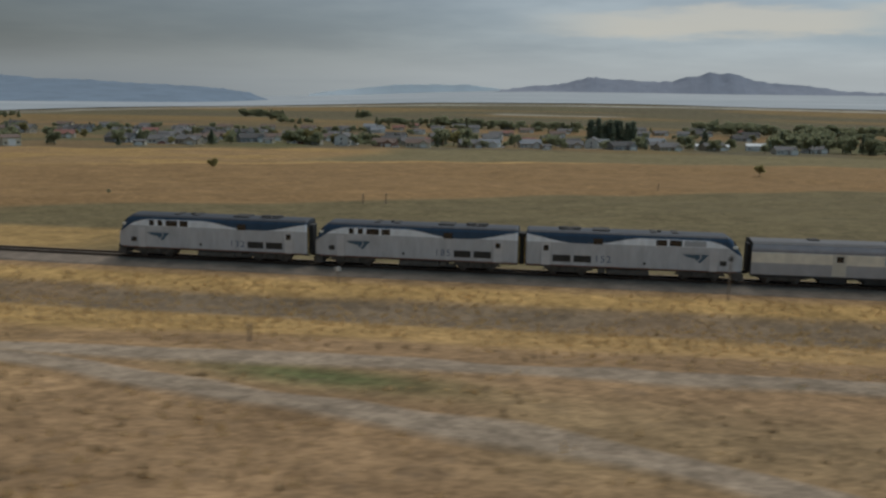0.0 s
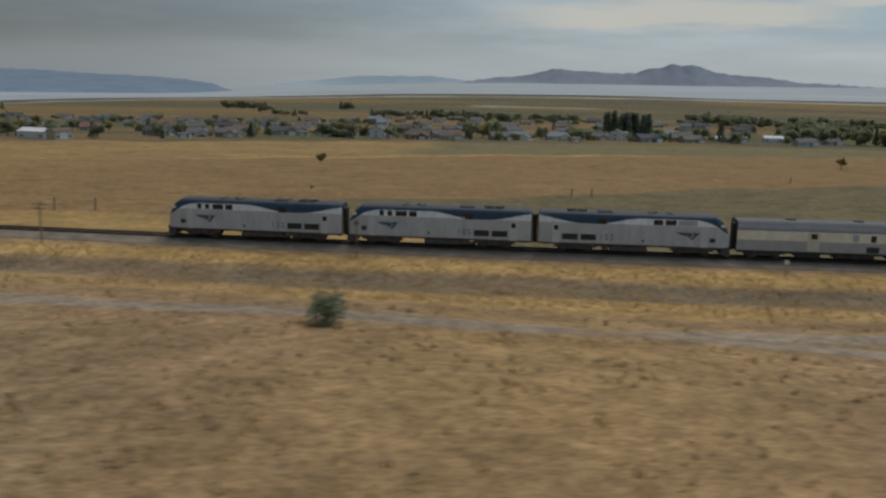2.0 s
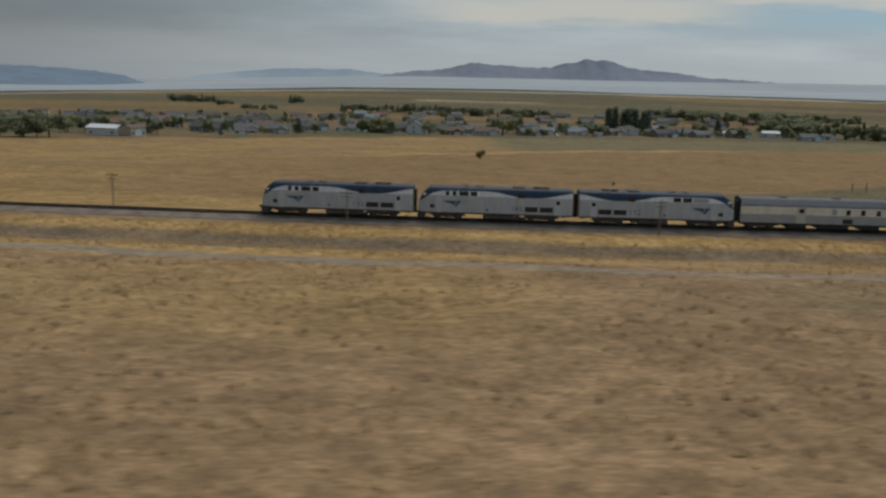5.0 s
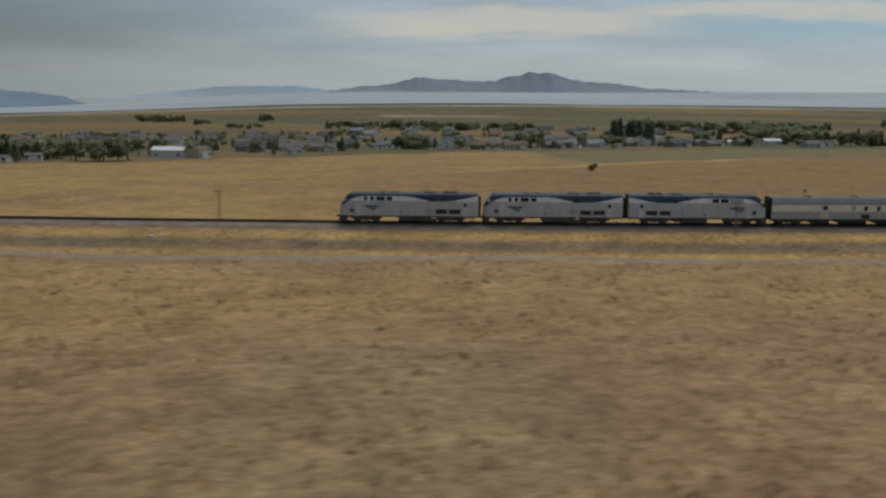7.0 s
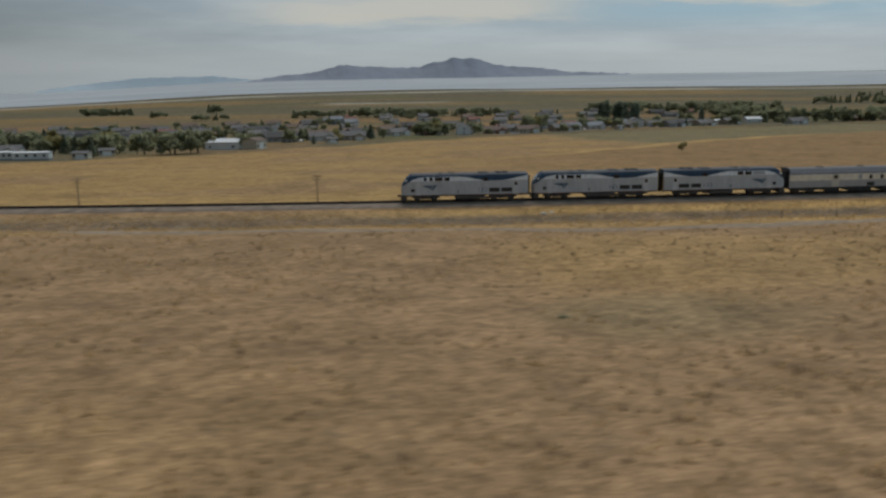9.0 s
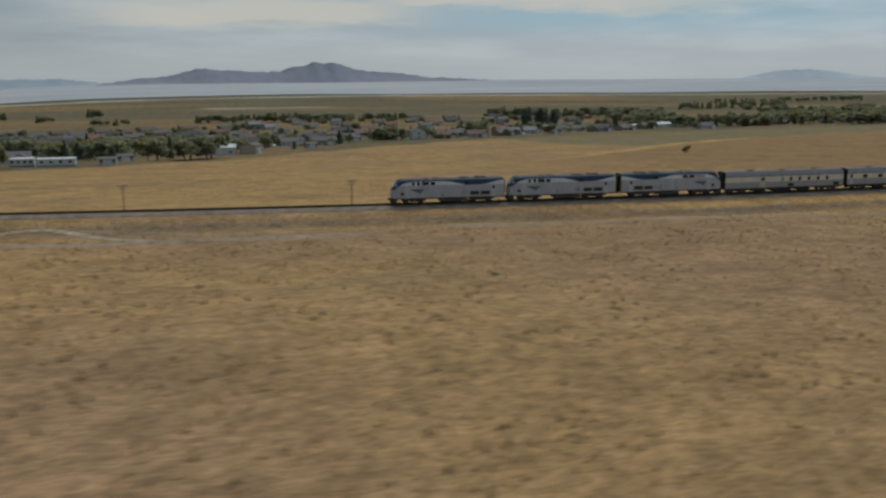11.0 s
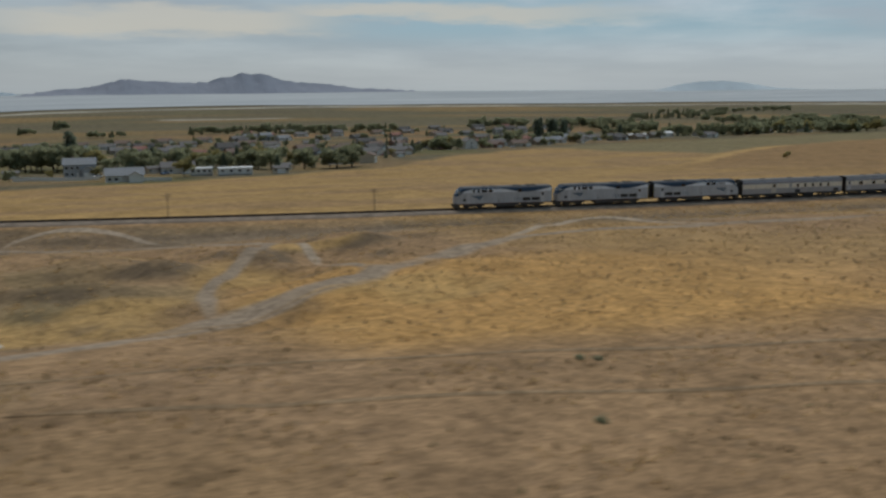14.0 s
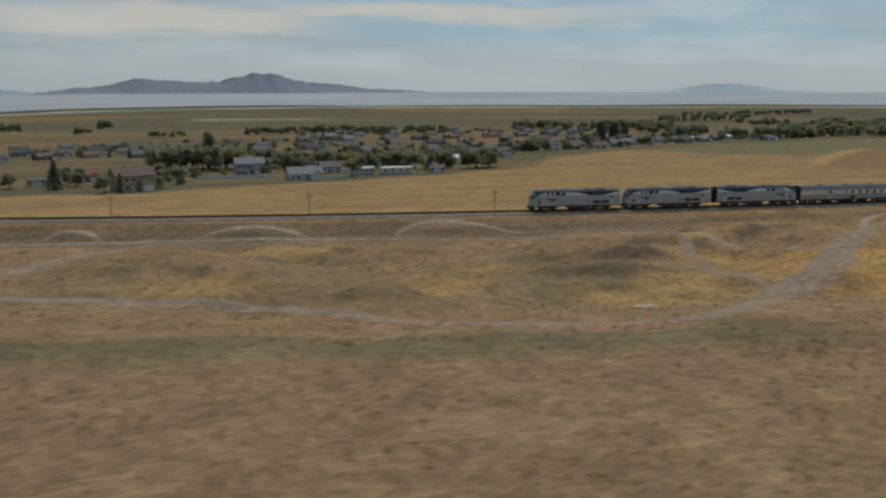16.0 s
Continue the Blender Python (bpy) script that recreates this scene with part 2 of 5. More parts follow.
def coach_material():
    """Fluted stainless coach side: grey roof, silver, a pale window band, grey below, in level bands."""
    m = bpy.data.materials.new("coach_side")
    m.use_nodes = True
    nt = m.node_tree
    N, L = nt.nodes.new, nt.links.new
    b = nt.nodes["Principled BSDF"]
    b.inputs["Roughness"].default_value = 0.6
    b.inputs["Specular IOR Level"].default_value = 0.25
    b.inputs["Metallic"].default_value = 0.0
    co = N("ShaderNodeTexCoord")
    sp = N("ShaderNodeSeparateXYZ")
    L(co.outputs["Object"], sp.inputs[0])
    d = N("ShaderNodeMath")
    d.operation = "DIVIDE"
    d.inputs[1].default_value = 5.0
    L(sp.outputs["Z"], d.inputs[0])
    r = N("ShaderNodeValToRGB")
    r.color_ramp.interpolation = "CONSTANT"
    bands = [(0, (0.44, 0.41, 0.40)), (2.08, (0.82, 0.74, 0.61)), (2.98, (0.78, 0.74, 0.66)), (3.12, (0.10, 0.10, 0.13)), (3.2, (0.35, 0.35, 0.38)), (3.8, (0.12, 0.12, 0.125))]
    e = r.color_ramp.elements
    while len(e) < len(bands):
        e.new(0.5)
    for k, (z, c) in zip(e, bands):
        k.position, k.color = z / 5, (*c, 1)
    L(d.outputs[0], r.inputs["Fac"])
    n = N("ShaderNodeTexNoise")
    n.inputs["Scale"].default_value = 1.2
    n.inputs["Detail"].default_value = 4
    L(co.outputs["Object"], n.inputs["Vector"])
    q = N("ShaderNodeMapRange")
    q.inputs["From Min"].default_value, q.inputs["From Max"].default_value = 0.3, 0.7
    q.inputs["To Min"].default_value, q.inputs["To Max"].default_value = 0.85, 1.08
    L(n.outputs["Fac"], q.inputs["Value"])
    x = N("ShaderNodeVectorMath")
    x.operation = "SCALE"
    L(r.outputs["Color"], x.inputs[0])
    L(q.outputs["Result"], x.inputs["Scale"])
    L(x.outputs["Vector"], b.inputs["Base Color"])
    return m


M_LIVERY = livery_material()
M_COACH = coach_material()
M_SILVER = material("brushed_silver_paint", (0.58, 0.59, 0.62), 0.42, 0.25, 0.10, 0.35, stretch=(0.3, 1, 2.0))
M_DARK = material("sooty_black_steel", (0.036, 0.034, 0.033), 0.75, 0, 0.4, 1.2)
M_TRUCK = material("grimy_brown_grey_steel", (0.085, 0.074, 0.064), 0.8, 0, 0.4, 1.5)
M_GLASS = material("dark_window_glass", (0.010, 0.015, 0.024), 0.12, 0, 0.2, 1.0, spec=0.6)


# ---- camera-independent mesh helpers ----
def mesh_of(name, bm, mat, smooth_faces=False):
    me = bpy.data.meshes.new(name)
    bm.to_mesh(me)
    bm.free()
    for m in (mat if isinstance(mat, (list, tuple)) else [mat]):
        me.materials.append(m)
    if smooth_faces:
        for p in me.polygons:
            p.use_smooth = True
    return me


def part(name, bm, mat, parent=None, label="", smooth_faces=False, at=None):
    ob = new(name, mesh_of(name, bm, mat, smooth_faces))
    if parent is not None:
        ob.parent = parent
    if at is not None:
        ob.matrix_basis = at
    if label:
        tagged(ob, label)
    return ob


def add_box(bm, x0, x1, y0, y1, z0, z1, bevel=0.0, m=None):
    vs = [bm.verts.new(p if m is None else m @ Vector(p)) for p in ((x0, y0, z0), (x1, y0, z0), (x1, y1, z0), (x0, y1, z0), (x0, y0, z1), (x1, y0, z1), (x1, y1, z1), (x0, y1, z1))]
    fs = [bm.faces.new([vs[i] for i in f]) for f in ((0, 3, 2, 1), (4, 5, 6, 7), (0, 1, 5, 4), (1, 2, 6, 5), (2, 3, 7, 6), (3, 0, 4, 7))]
    if bevel:
        es = list({e for f in fs for e in f.edges})
        bmesh.ops.bevel(bm, geom=es, offset=bevel, segments=1, affect="EDGES")
    return bm


def box(x0, x1, y0, y1, z0, z1, bevel=0.0):
    return add_box(bmesh.new(), x0, x1, y0, y1, z0, z1, bevel)


def add_cyl(bm, r, length, m, seg=14, r2=None):
    bmesh.ops.create_cone(bm, cap_ends=True, segments=seg, radius1=r, radius2=r if r2 is None else r2, depth=length, matrix=m)
    return bm


def add_poly(bm, pts, y, depth):
    """A plate with the outline pts (x, z) in the plane y, thick towards +y."""
    a = [bm.verts.new((p[0], y, p[1])) for p in pts]
    b = [bm.verts.new((p[0], y + depth, p[1])) for p in pts]
    bm.faces.new(a)
    bm.faces.new(b[::-1])
    n = len(pts)
    for i in range(n):
        bm.faces.new((a[(i + 1) % n], a[i], b[i], b[(i + 1) % n]))
    bmesh.ops.recalc_face_normals(bm, faces=bm.faces)
    return bm


# ---- ground cover ----
TABLES = {}


def lattice_noise(x, y, cell, seed):
    """Smooth value noise on a lattice of the given cell size, 0 to 1."""
    if seed not in TABLES:
        TABLES[seed] = np.random.RandomState(seed).rand(256, 256)
    table = TABLES[seed]
    u, v = np.asarray(x) / cell, np.asarray(y) / cell
    i, j = np.floor(u).astype(int), np.floor(v).astype(int)
    a, b = u - i, v - j
    a, b = a * a * (3 - 2 * a), b * b * (3 - 2 * b)
    p = table[i % 256, j % 256] * (1 - a) + table[(i + 1) % 256, j % 256] * a
    q = table[i % 256, (j + 1) % 256] * (1 - a) + table[(i + 1) % 256, (j + 1) % 256] * a
    return p * (1 - b) + q * b


STRAW = np.array((0.42, 0.27, 0.108))
DRY = np.array((0.308, 0.198, 0.108))
TAN = np.array((0.27, 0.168, 0.079))
OLIVE = np.array((0.152, 0.130, 0.070))
BANK = np.array((0.20, 0.15, 0.10))
PLAIN = np.array((0.138, 0.116, 0.070))
LAWN = np.array((0.13, 0.125, 0.055))


def cover(x, y):
    """Land cover colours: verge, bank, pasture, ploughed and mown fields, town, plain; mounds and steep faces carry
    painted shade.
    """
    v = y - rail_y(x) * (1 - smooth(60, 420, y))
    r = np.hypot(x + 200, y)
    n1 = lattice_noise(x, y, 45, 1)
    n2 = lattice_noise(x, y, 11, 2)
    n3 = lattice_noise(x, y * 1.0, 3.5, 3)
    c = np.broadcast_to(DRY, (*x.shape, 3)).copy()

    def lay(colour, w):
        nonlocal c
        w = np.clip(w, 0, 1)[..., None]
        c = c * (1 - w) + np.asarray(colour) * w

    wob = (n2 - 0.5) * 5
    # pasture before the line
    lay(STRAW * 0.9, smooth(0.55, 0.9, n1) * 0.55 * (v < 0))
    lay(OLIVE * 1.3, smooth(0.72, 0.95, lattice_noise(x, y, 24, 7)) * 0.4 * (v < -36))
    lay(STRAW * np.array((1.1, 1.0, 0.92)), smooth(-118, -106, v + wob) * smooth(-58, -72, v + wob) * smooth(-384, -372, x + wob) * smooth(-295, -335, x + wob) * 0.95)
    lay(OLIVE * 1.2, smooth(-100, -85, v) * smooth(-40, -60, v) * smooth(-372, -400, x) * (0.15 + 0.35 * smooth(0.4, 0.7, n2)))
    lay(DRY * np.array((0.93, 0.95, 1.02)), smooth(-110, -120, v) * smooth(-355, -400, x) * 0.7)
    lay(STRAW * 0.95, smooth(-80, -84, v + wob) * smooth(-95, -90, v + wob) * smooth(-410, -402, x) * smooth(-382, -390, x) * 0.8)
    lay(OLIVE * 1.1, smooth(-114, -118, v + wob) * smooth(-131, -124, v + wob) * smooth(-395, -412, x) * 0.85)
    # strips along the line
    open_ground = smooth(-240, -300, x)
    lay(STRAW, smooth(-30, -26, v + wob * 0.5) * smooth(-16, -19, v + wob * 0.4) * (0.55 + 0.45 * smooth(0.3, 0.6, n1)) * (1 - 0.85 * open_ground))
    lay(BANK * 1.1, open_ground * smooth(-30, -24, v + wob) * smooth(-16, -19, v) * (0.5 + 0.5 * smooth(0.3, 0.6, n2)))
    lay(BANK, smooth(-20, -17, v + wob * 0.5) * smooth(-8.6 + 3.0 * smooth(-170, -230, x), -10.5 + 3.0 * smooth(-170, -230, x), v + wob * 0.25) * (0.65 + 0.35 * smooth(0.3, 0.6, n2)))
    lay(STRAW * 1.0, smooth(-10.5, -8.8, v + wob * 0.25) * smooth(-4.6, -5.4, v) * (1 - 0.75 * smooth(-170, -230, x)))
    # shade on the near side of each mound, put into the cover colour
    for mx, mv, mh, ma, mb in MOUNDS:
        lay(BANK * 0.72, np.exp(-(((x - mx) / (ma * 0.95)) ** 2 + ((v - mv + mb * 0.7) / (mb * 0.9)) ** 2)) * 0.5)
    # bare soil on the steep sides of banks and hummocks, darkened to carry their shade
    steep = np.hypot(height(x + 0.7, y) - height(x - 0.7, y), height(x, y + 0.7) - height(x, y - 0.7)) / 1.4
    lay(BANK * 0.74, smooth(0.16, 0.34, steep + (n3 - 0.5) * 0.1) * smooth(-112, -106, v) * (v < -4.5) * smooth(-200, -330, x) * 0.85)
    lay(STRAW * 0.98, smooth(-335, -352, x) * smooth(-470, -440, x) * smooth(-104, -92, v) * smooth(-30, -44, v) * smooth(0.55, 0.75, lattice_noise(x * 0.6, y, 9, 43)) * 0.75)
    # fields behind
    behind = v > 4.6
    lay(STRAW * 0.86, 0.92 * behind * (r < 900))
    lay(DRY * 0.92, behind * (r < 900) * smooth(0.5, 0.75, lattice_noise(x * 0.4, y, 14, 31)) * 0.6)
    upper = np.interp(x, [-70, -50, 7, 43, 132, 400], [40, 50, 84, 122, 186, 330])
    rim = np.interp(x, [-250, -125, -58, 41, 107, 145, 200, 400], [120, 191, 243, 308, 330, 338, 345, 375])
    edge = (n1 - 0.5) * 14
    lay(TAN, behind * smooth(rim + 3, rim - 5, y + edge * 0.4) * smooth(-205, -95, x + edge) * 0.95)
    lay(OLIVE * 1.0, behind * smooth(upper + 3, upper - 4, y + edge * 0.5) * smooth(-62, -40, x) * 0.88)
    lay(STRAW * 0.9, behind * smooth(28, 23, v + wob * 0.3) * smooth(2, -18, x) * 0.85)
    lay(OLIVE * 1.25, behind * smooth(rim + 2, rim + 14, y + edge * 0.3) * smooth(-75, -45, x) * 0.9)
    lay(STRAW * 1.12, behind * smooth(rim - 7, rim - 2, y) * smooth(rim + 7, rim + 2, y) * smooth(-140, -90, x) * smooth(90, 40, x) * 0.8)
    # damp green hollow beside the dirt road
    lay(OLIVE * np.array((0.8, 1.0, 0.8)), np.exp(-(((x - 34) / 8) ** 2 + ((v + 40.6 + 0.3 * (x - 34)) / 2.2) ** 2)) * 1.1)
    # town
    town = np.interp(x, [-700, -470, -423, -363, -301, -236, -205, -157, -109, -40, 60, 160, 320], [170, 186, 190, 222, 228, 262, 310, 372, 398, 425, 455, 470, 480])
    w = smooth(town - 6, town + 10, y + edge * 0.4)
    lay(PLAIN * 1.0, w)
    lay(LAWN, w * smooth(0.5, 0.75, n1) * (r < 1000) * 0.75)
    lay(TAN * 1.0, w * smooth(0.45, 0.68, lattice_noise(x, y * 1.8, 80, 9)) * 0.5 * (y < 1000))
    lay(TAN * 0.95, smooth(640, 670, y) * smooth(1000, 900, y) * smooth(0.42, 0.6, lattice_noise(x, y * 2.2, 160, 11)) * 0.85)
    # plain towards the shore, in long streaks
    far = smooth(900, 1150, r)
    s1 = lattice_noise(x * 0.35, r, 60, 12)
    s2 = lattice_noise(x * 0.2, r, 130, 13)
    lay(OLIVE * 1.0, far * smooth(0.45, 0.7, s1) * 0.8)
    lay(STRAW * 0.62, far * smooth(0.58, 0.75, s2) * 0.7)
    lay((0.36, 0.33, 0.27), smooth(1730, 1745, r) * smooth(1790, 1775, r) * smooth(-170, -120, x) * smooth(140, 70, x))
    bearing = np.degrees(np.arctan2(y, x + 200))
    shore = r / np.interp(bearing, [0, 40, 57, 79, 94, 111, 120, 140, 175], [3000, 2865, 2640, 2608, 2437, 1960, 1690, 1500, 1400])
    lay((0.40, 0.37, 0.31), smooth(0.90, 0.925, shore) * smooth(0.965, 0.95, shore) * (0.5 + 0.5 * smooth(0.35, 0.6, s1)))
    lay(OLIVE * 0.7, smooth(0.962, 0.972, shore) * 0.8)
    c *= (0.86 + 0.28 * n3)[..., None]
    return c


def ground_material():
    m = bpy.data.materials.new("dry_grassland")
    m.use_nodes = True
    nt = m.node_tree
    N, L = nt.nodes.new, nt.links.new
    b = nt.nodes["Principled BSDF"]
    b.inputs["Roughness"].default_value = 0.95
    b.inputs["Specular IOR Level"].default_value = 0.08
    at = N("ShaderNodeAttribute")
    at.attribute_name = "cover"
    co = N("ShaderNodeTexCoord")
    last = at.outputs["Color"]
    heights = []
    for scale, lo, hi, dark, light in ((0.07, 0.36, 0.66, 0.93, 1.07), (0.3, 0.38, 0.64, 0.88, 1.11), (0.9, 0.36, 0.66, 0.76, 1.2), (3.2, 0.34, 0.68, 0.72, 1.25)):
        n = N("ShaderNodeTexNoise")
        n.inputs["Scale"].default_value = scale
        n.inputs["Detail"].default_value = 4
        n.inputs["Roughness"].default_value = 0.6
        L(co.outputs["Object"], n.inputs["Vector"])
        r = N("ShaderNodeMapRange")
        r.inputs["From Min"].default_value, r.inputs["From Max"].default_value = lo, hi
        r.inputs["To Min"].default_value, r.inputs["To Max"].default_value = dark, light
        L(n.outputs["Fac"], r.inputs["Value"])
        x = N("ShaderNodeVectorMath")
        x.operation = "SCALE"
        L(last, x.inputs[0])
        L(r.outputs["Result"], x.inputs["Scale"])
        last = x.outputs["Vector"]
        heights.append(n)
    # bare greyish soil between the tussocks
    n = N("ShaderNodeTexNoise")
    n.inputs["Scale"].default_value = 0.55
    n.inputs["Detail"].default_value = 5
    n.inputs["Roughness"].default_value = 0.65
    L(co.outputs["Object"], n.inputs["Vector"])
    r = N("ShaderNodeMapRange")
    r.inputs["From Min"].default_value, r.inputs["From Max"].default_value = 0.56, 0.70
    r.inputs["To Min"].default_value, r.inputs["To Max"].default_value = 0.0, 0.38
    L(n.outputs["Fac"], r.inputs["Value"])
    mx = N("ShaderNodeMix")
    mx.data_type = "RGBA"
    mx.inputs["B"].default_value = (0.17, 0.125, 0.085, 1)
    L(r.outputs["Result"], mx.inputs["Factor"])
    L(last, mx.inputs["A"])
    L(mx.outputs["Result"], b.inputs["Base Color"])
    k = N("ShaderNodeBump")
    k.inputs["Strength"].default_value = 0.4
    k.inputs["Distance"].default_value = 0.12
    L(heights[2].outputs["Fac"], k.inputs["Height"])
    L(k.outputs["Normal"], b.inputs["Normal"])
    return m


def axis(*spans):
    out = []
    for a, b, step in spans:
        out += list(np.arange(a, b, step))
    return np.array(out)


def far_axis(a, b, n):
    return list(a * (b / a) ** (np.arange(n + 1) / n))


M_GROUND = ground_material()


def build_ground():
    xs = np.concatenate([-np.array(far_axis(700, 5200, 40))[::-1], axis((-690, -540, 8), (-540, 190, 1.6), (190, 400, 7)), far_axis(400, 5200, 44)])
    vs = np.concatenate([axis((-600, -200, 20), (-200, 30, 1.0), (30, 210, 3), (210, 720, 6)), far_axis(720, 5000, 90)])
    X, V = np.meshgrid(xs, vs)
    Y = V + rail_y(X) * (1 - smooth(60, 420, V))
    Z = height(X, Y)
    nx, nv = len(xs), len(vs)
    co = np.stack([X, Y, Z], -1).reshape(-1, 3)
    i = np.arange(nv - 1)[:, None] * nx + np.arange(nx - 1)[None, :]
    fc = np.stack([i, i + 1, i + nx + 1, i + nx], -1).reshape(-1, 4)
    me = bpy.data.meshes.new("ground")
    me.from_pydata(co.tolist(), [], fc.tolist())
    me.materials.append(M_GROUND)
    at = me.attributes.new("cover", "FLOAT_COLOR", "POINT")
    col = np.ones((len(co), 4))
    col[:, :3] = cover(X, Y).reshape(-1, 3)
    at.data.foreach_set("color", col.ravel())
    me.polygons.foreach_set("use_smooth", np.ones(len(fc), bool))
    return tagged(new("ground", me), "dry golden grassland sloping gently down to a wide plain", "ground", kind="structure")


build_ground()


def lift(x, y, up=0.0):
    return float(height(x, y)) + up


# ---- lake ----
def build_lake():
    m = material("pale_salt_lake_water", (0.35, 0.385, 0.415), 0.8, 0, 0.12, 0.004, second=(0.44, 0.465, 0.48), spec=0.12, stretch=(0.25, 1, 1))
    rs = far_axis(1.0, 3.2, 16)
    an = np.radians(np.arange(-20, 176, 2.0))
    co = []
    for r in rs:
        for a in an:
            near = float(np.interp(math.degrees(a), [0, 40, 57, 79, 94, 111, 120, 140, 175], [3000, 2865, 2640, 2608, 2437, 1960, 1690, 1500, 1400]))
            q = min(5100, near * r) + (45 * math.sin(a * 9) + 25 * math.sin(a * 23)) * max(0, 2 - r)
            x, y = -200 + q * math.cos(a), q * math.sin(a)
            co.append((x, y, lift(x, y, 1.2)))
    n = len(an)
    fc = [(j * n + i, j * n + i + 1, (j + 1) * n + i + 1, (j + 1) * n + i) for j in range(len(rs) - 1) for i in range(n - 1)]
    me = bpy.data.meshes.new("water")
    me.from_pydata(co, [], [f[::-1] for f in fc])
    me.materials.append(m)
    tagged(new("water", me), "pale grey salt lake reaching to the horizon", "lake", kind="structure")


build_lake()


# ---- mountains ----
def build_mountain(name, label, profile, y0, depth, mat, seed, rough=6.0, front=None):
    """A range whose crest runs along x with the heights of profile, falling to both sides in gullied spurs."""
    px, pz = [p[0] for p in profile], [p[1] for p in profile]
    base = {4000: -150.0, 4700: -120.0}.get(y0, -60.0)
    xs = np.linspace(px[0], px[-1], 150)
    us = np.linspace(-1, 1, 25)
    co = []
    for u in us:
        for x in xs:
            top = np.interp(x, px, pz)
            fall = (1 - abs(u)) ** 1.15
            rid = float(lattice_noise(np.array(x), np.array(u * depth * 0.6), 55, seed)) - 0.5
            fine = float(lattice_noise(np.array(x), np.array(u * depth), 17, seed + 1)) - 0.5
            z = base + (top - base) * fall + (rid * rough * 1.1 + fine * rough * 0.5) * min(1, abs(u) * 4) * fall * 1.6
            if abs(u) < 0.01:
                z += fine * rough * 1.1
            if front and u < 0:
                z = top + (front[1] - top) * abs(u) + (rid + fine) * rough * min(1, abs(u) * 3)
            co.append((x, y0 + u * (front[0] if front and u < 0 else depth), z))
    n = len(xs)
    fc = [(j * n + i, j * n + i + 1, (j + 1) * n + i + 1, (j + 1) * n + i) for j in range(len(us) - 1) for i in range(n - 1)]
    me = bpy.data.meshes.new(name)
    me.from_pydata(co, [], fc)
    me.materials.append(mat)
    return tagged(new(name, me), label, "mountain", kind="structure")


# island and west range: blue haze of distance mixed into the base colour
M_ISLAND = material("hazed_mauve_rock", (0.285, 0.305, 0.36), 0.95, 0, 0.08, 0.02, spec=0.05)
M_RANGE = material("hazed_blue_rock", (0.19, 0.24, 0.30), 0.95, 0, 0.12, 0.01, spec=0.05)
# farthest ranges: base colour paled by haze almost to the sky's tone
M_FAINT = material("faint_hazed_rock", (0.61, 0.68, 0.725), 0.95, 0, 0.06, 0.01, spec=0.05)
build_mountain("mountain_island", "barren rocky island mountain, tinted mauve by haze, rising from the lake",
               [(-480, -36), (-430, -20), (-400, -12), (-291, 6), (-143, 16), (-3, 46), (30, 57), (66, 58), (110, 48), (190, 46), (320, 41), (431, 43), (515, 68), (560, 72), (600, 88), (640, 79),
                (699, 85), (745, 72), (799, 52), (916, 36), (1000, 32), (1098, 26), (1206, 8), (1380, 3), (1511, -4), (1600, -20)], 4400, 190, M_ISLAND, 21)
build_mountain("mountain_west", "long mountain range across the lake, tinted dark blue by haze",
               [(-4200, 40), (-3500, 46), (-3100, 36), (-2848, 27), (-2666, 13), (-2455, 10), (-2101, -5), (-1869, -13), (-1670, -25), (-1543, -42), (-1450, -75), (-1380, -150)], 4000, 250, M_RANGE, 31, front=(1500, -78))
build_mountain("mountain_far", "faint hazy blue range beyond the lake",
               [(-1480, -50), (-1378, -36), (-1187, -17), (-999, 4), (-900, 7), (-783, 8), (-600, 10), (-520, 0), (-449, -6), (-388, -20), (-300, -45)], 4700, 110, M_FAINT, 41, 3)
build_mountain("mountain_north", "faint low hill far across the lake, tinted blue by haze",
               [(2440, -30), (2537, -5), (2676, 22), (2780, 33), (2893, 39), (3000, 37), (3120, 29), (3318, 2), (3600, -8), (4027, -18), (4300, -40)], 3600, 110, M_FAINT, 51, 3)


# ---- railway ----
M_BALLAST = material("dark_grey_ballast_stone", (0.205, 0.162, 0.125), 0.95, 0, 0.35, 0.5, 0.8, 12.0)
M_TIE = material("weathered_brown_tie_wood", (0.06, 0.048, 0.038), 0.9, 0, 0.3, 2.0)
M_RAIL = material("rusty_brown_rail_steel", (0.07, 0.045, 0.032), 0.55, 0.4, 0.3, 2.0)


def rail_frame(x):
    a = math.atan2(float(rail_y(x + 1) - rail_y(x - 1)), 2)
    return Matrix.Translation((x, float(rail_y(x)), 0)) @ Matrix.Rotation(a, 4, "Z")


def swept(name, section, x0, x1, step, mat, label, category):
    """A section of (across, up) points carried along the line."""
    bm = bmesh.new()
    last = None
    for x in np.arange(x0, x1 + step, step):
        m = rail_frame(float(x))
        ring = [bm.verts.new(m @ Vector((0, p[0], p[1]))) for p in section]
        if last:
            for i in range(len(section) - 1):
                bm.faces.new((last[i], ring[i], ring[i + 1], last[i + 1]))
        last = ring
    bmesh.ops.recalc_face_normals(bm, faces=bm.faces)
    return tagged(part(name, bm, mat), label, category, kind="structure")


swept("track_bed", [(-3.9, -0.9), (-3.3, -0.5), (-1.75, -0.2), (1.75, -0.2), (3.3, -0.5), (3.9, -0.9)], -1500, 900, 6, M_BALLAST, "dark grey ballast bed carrying the single railway track", "track bed")
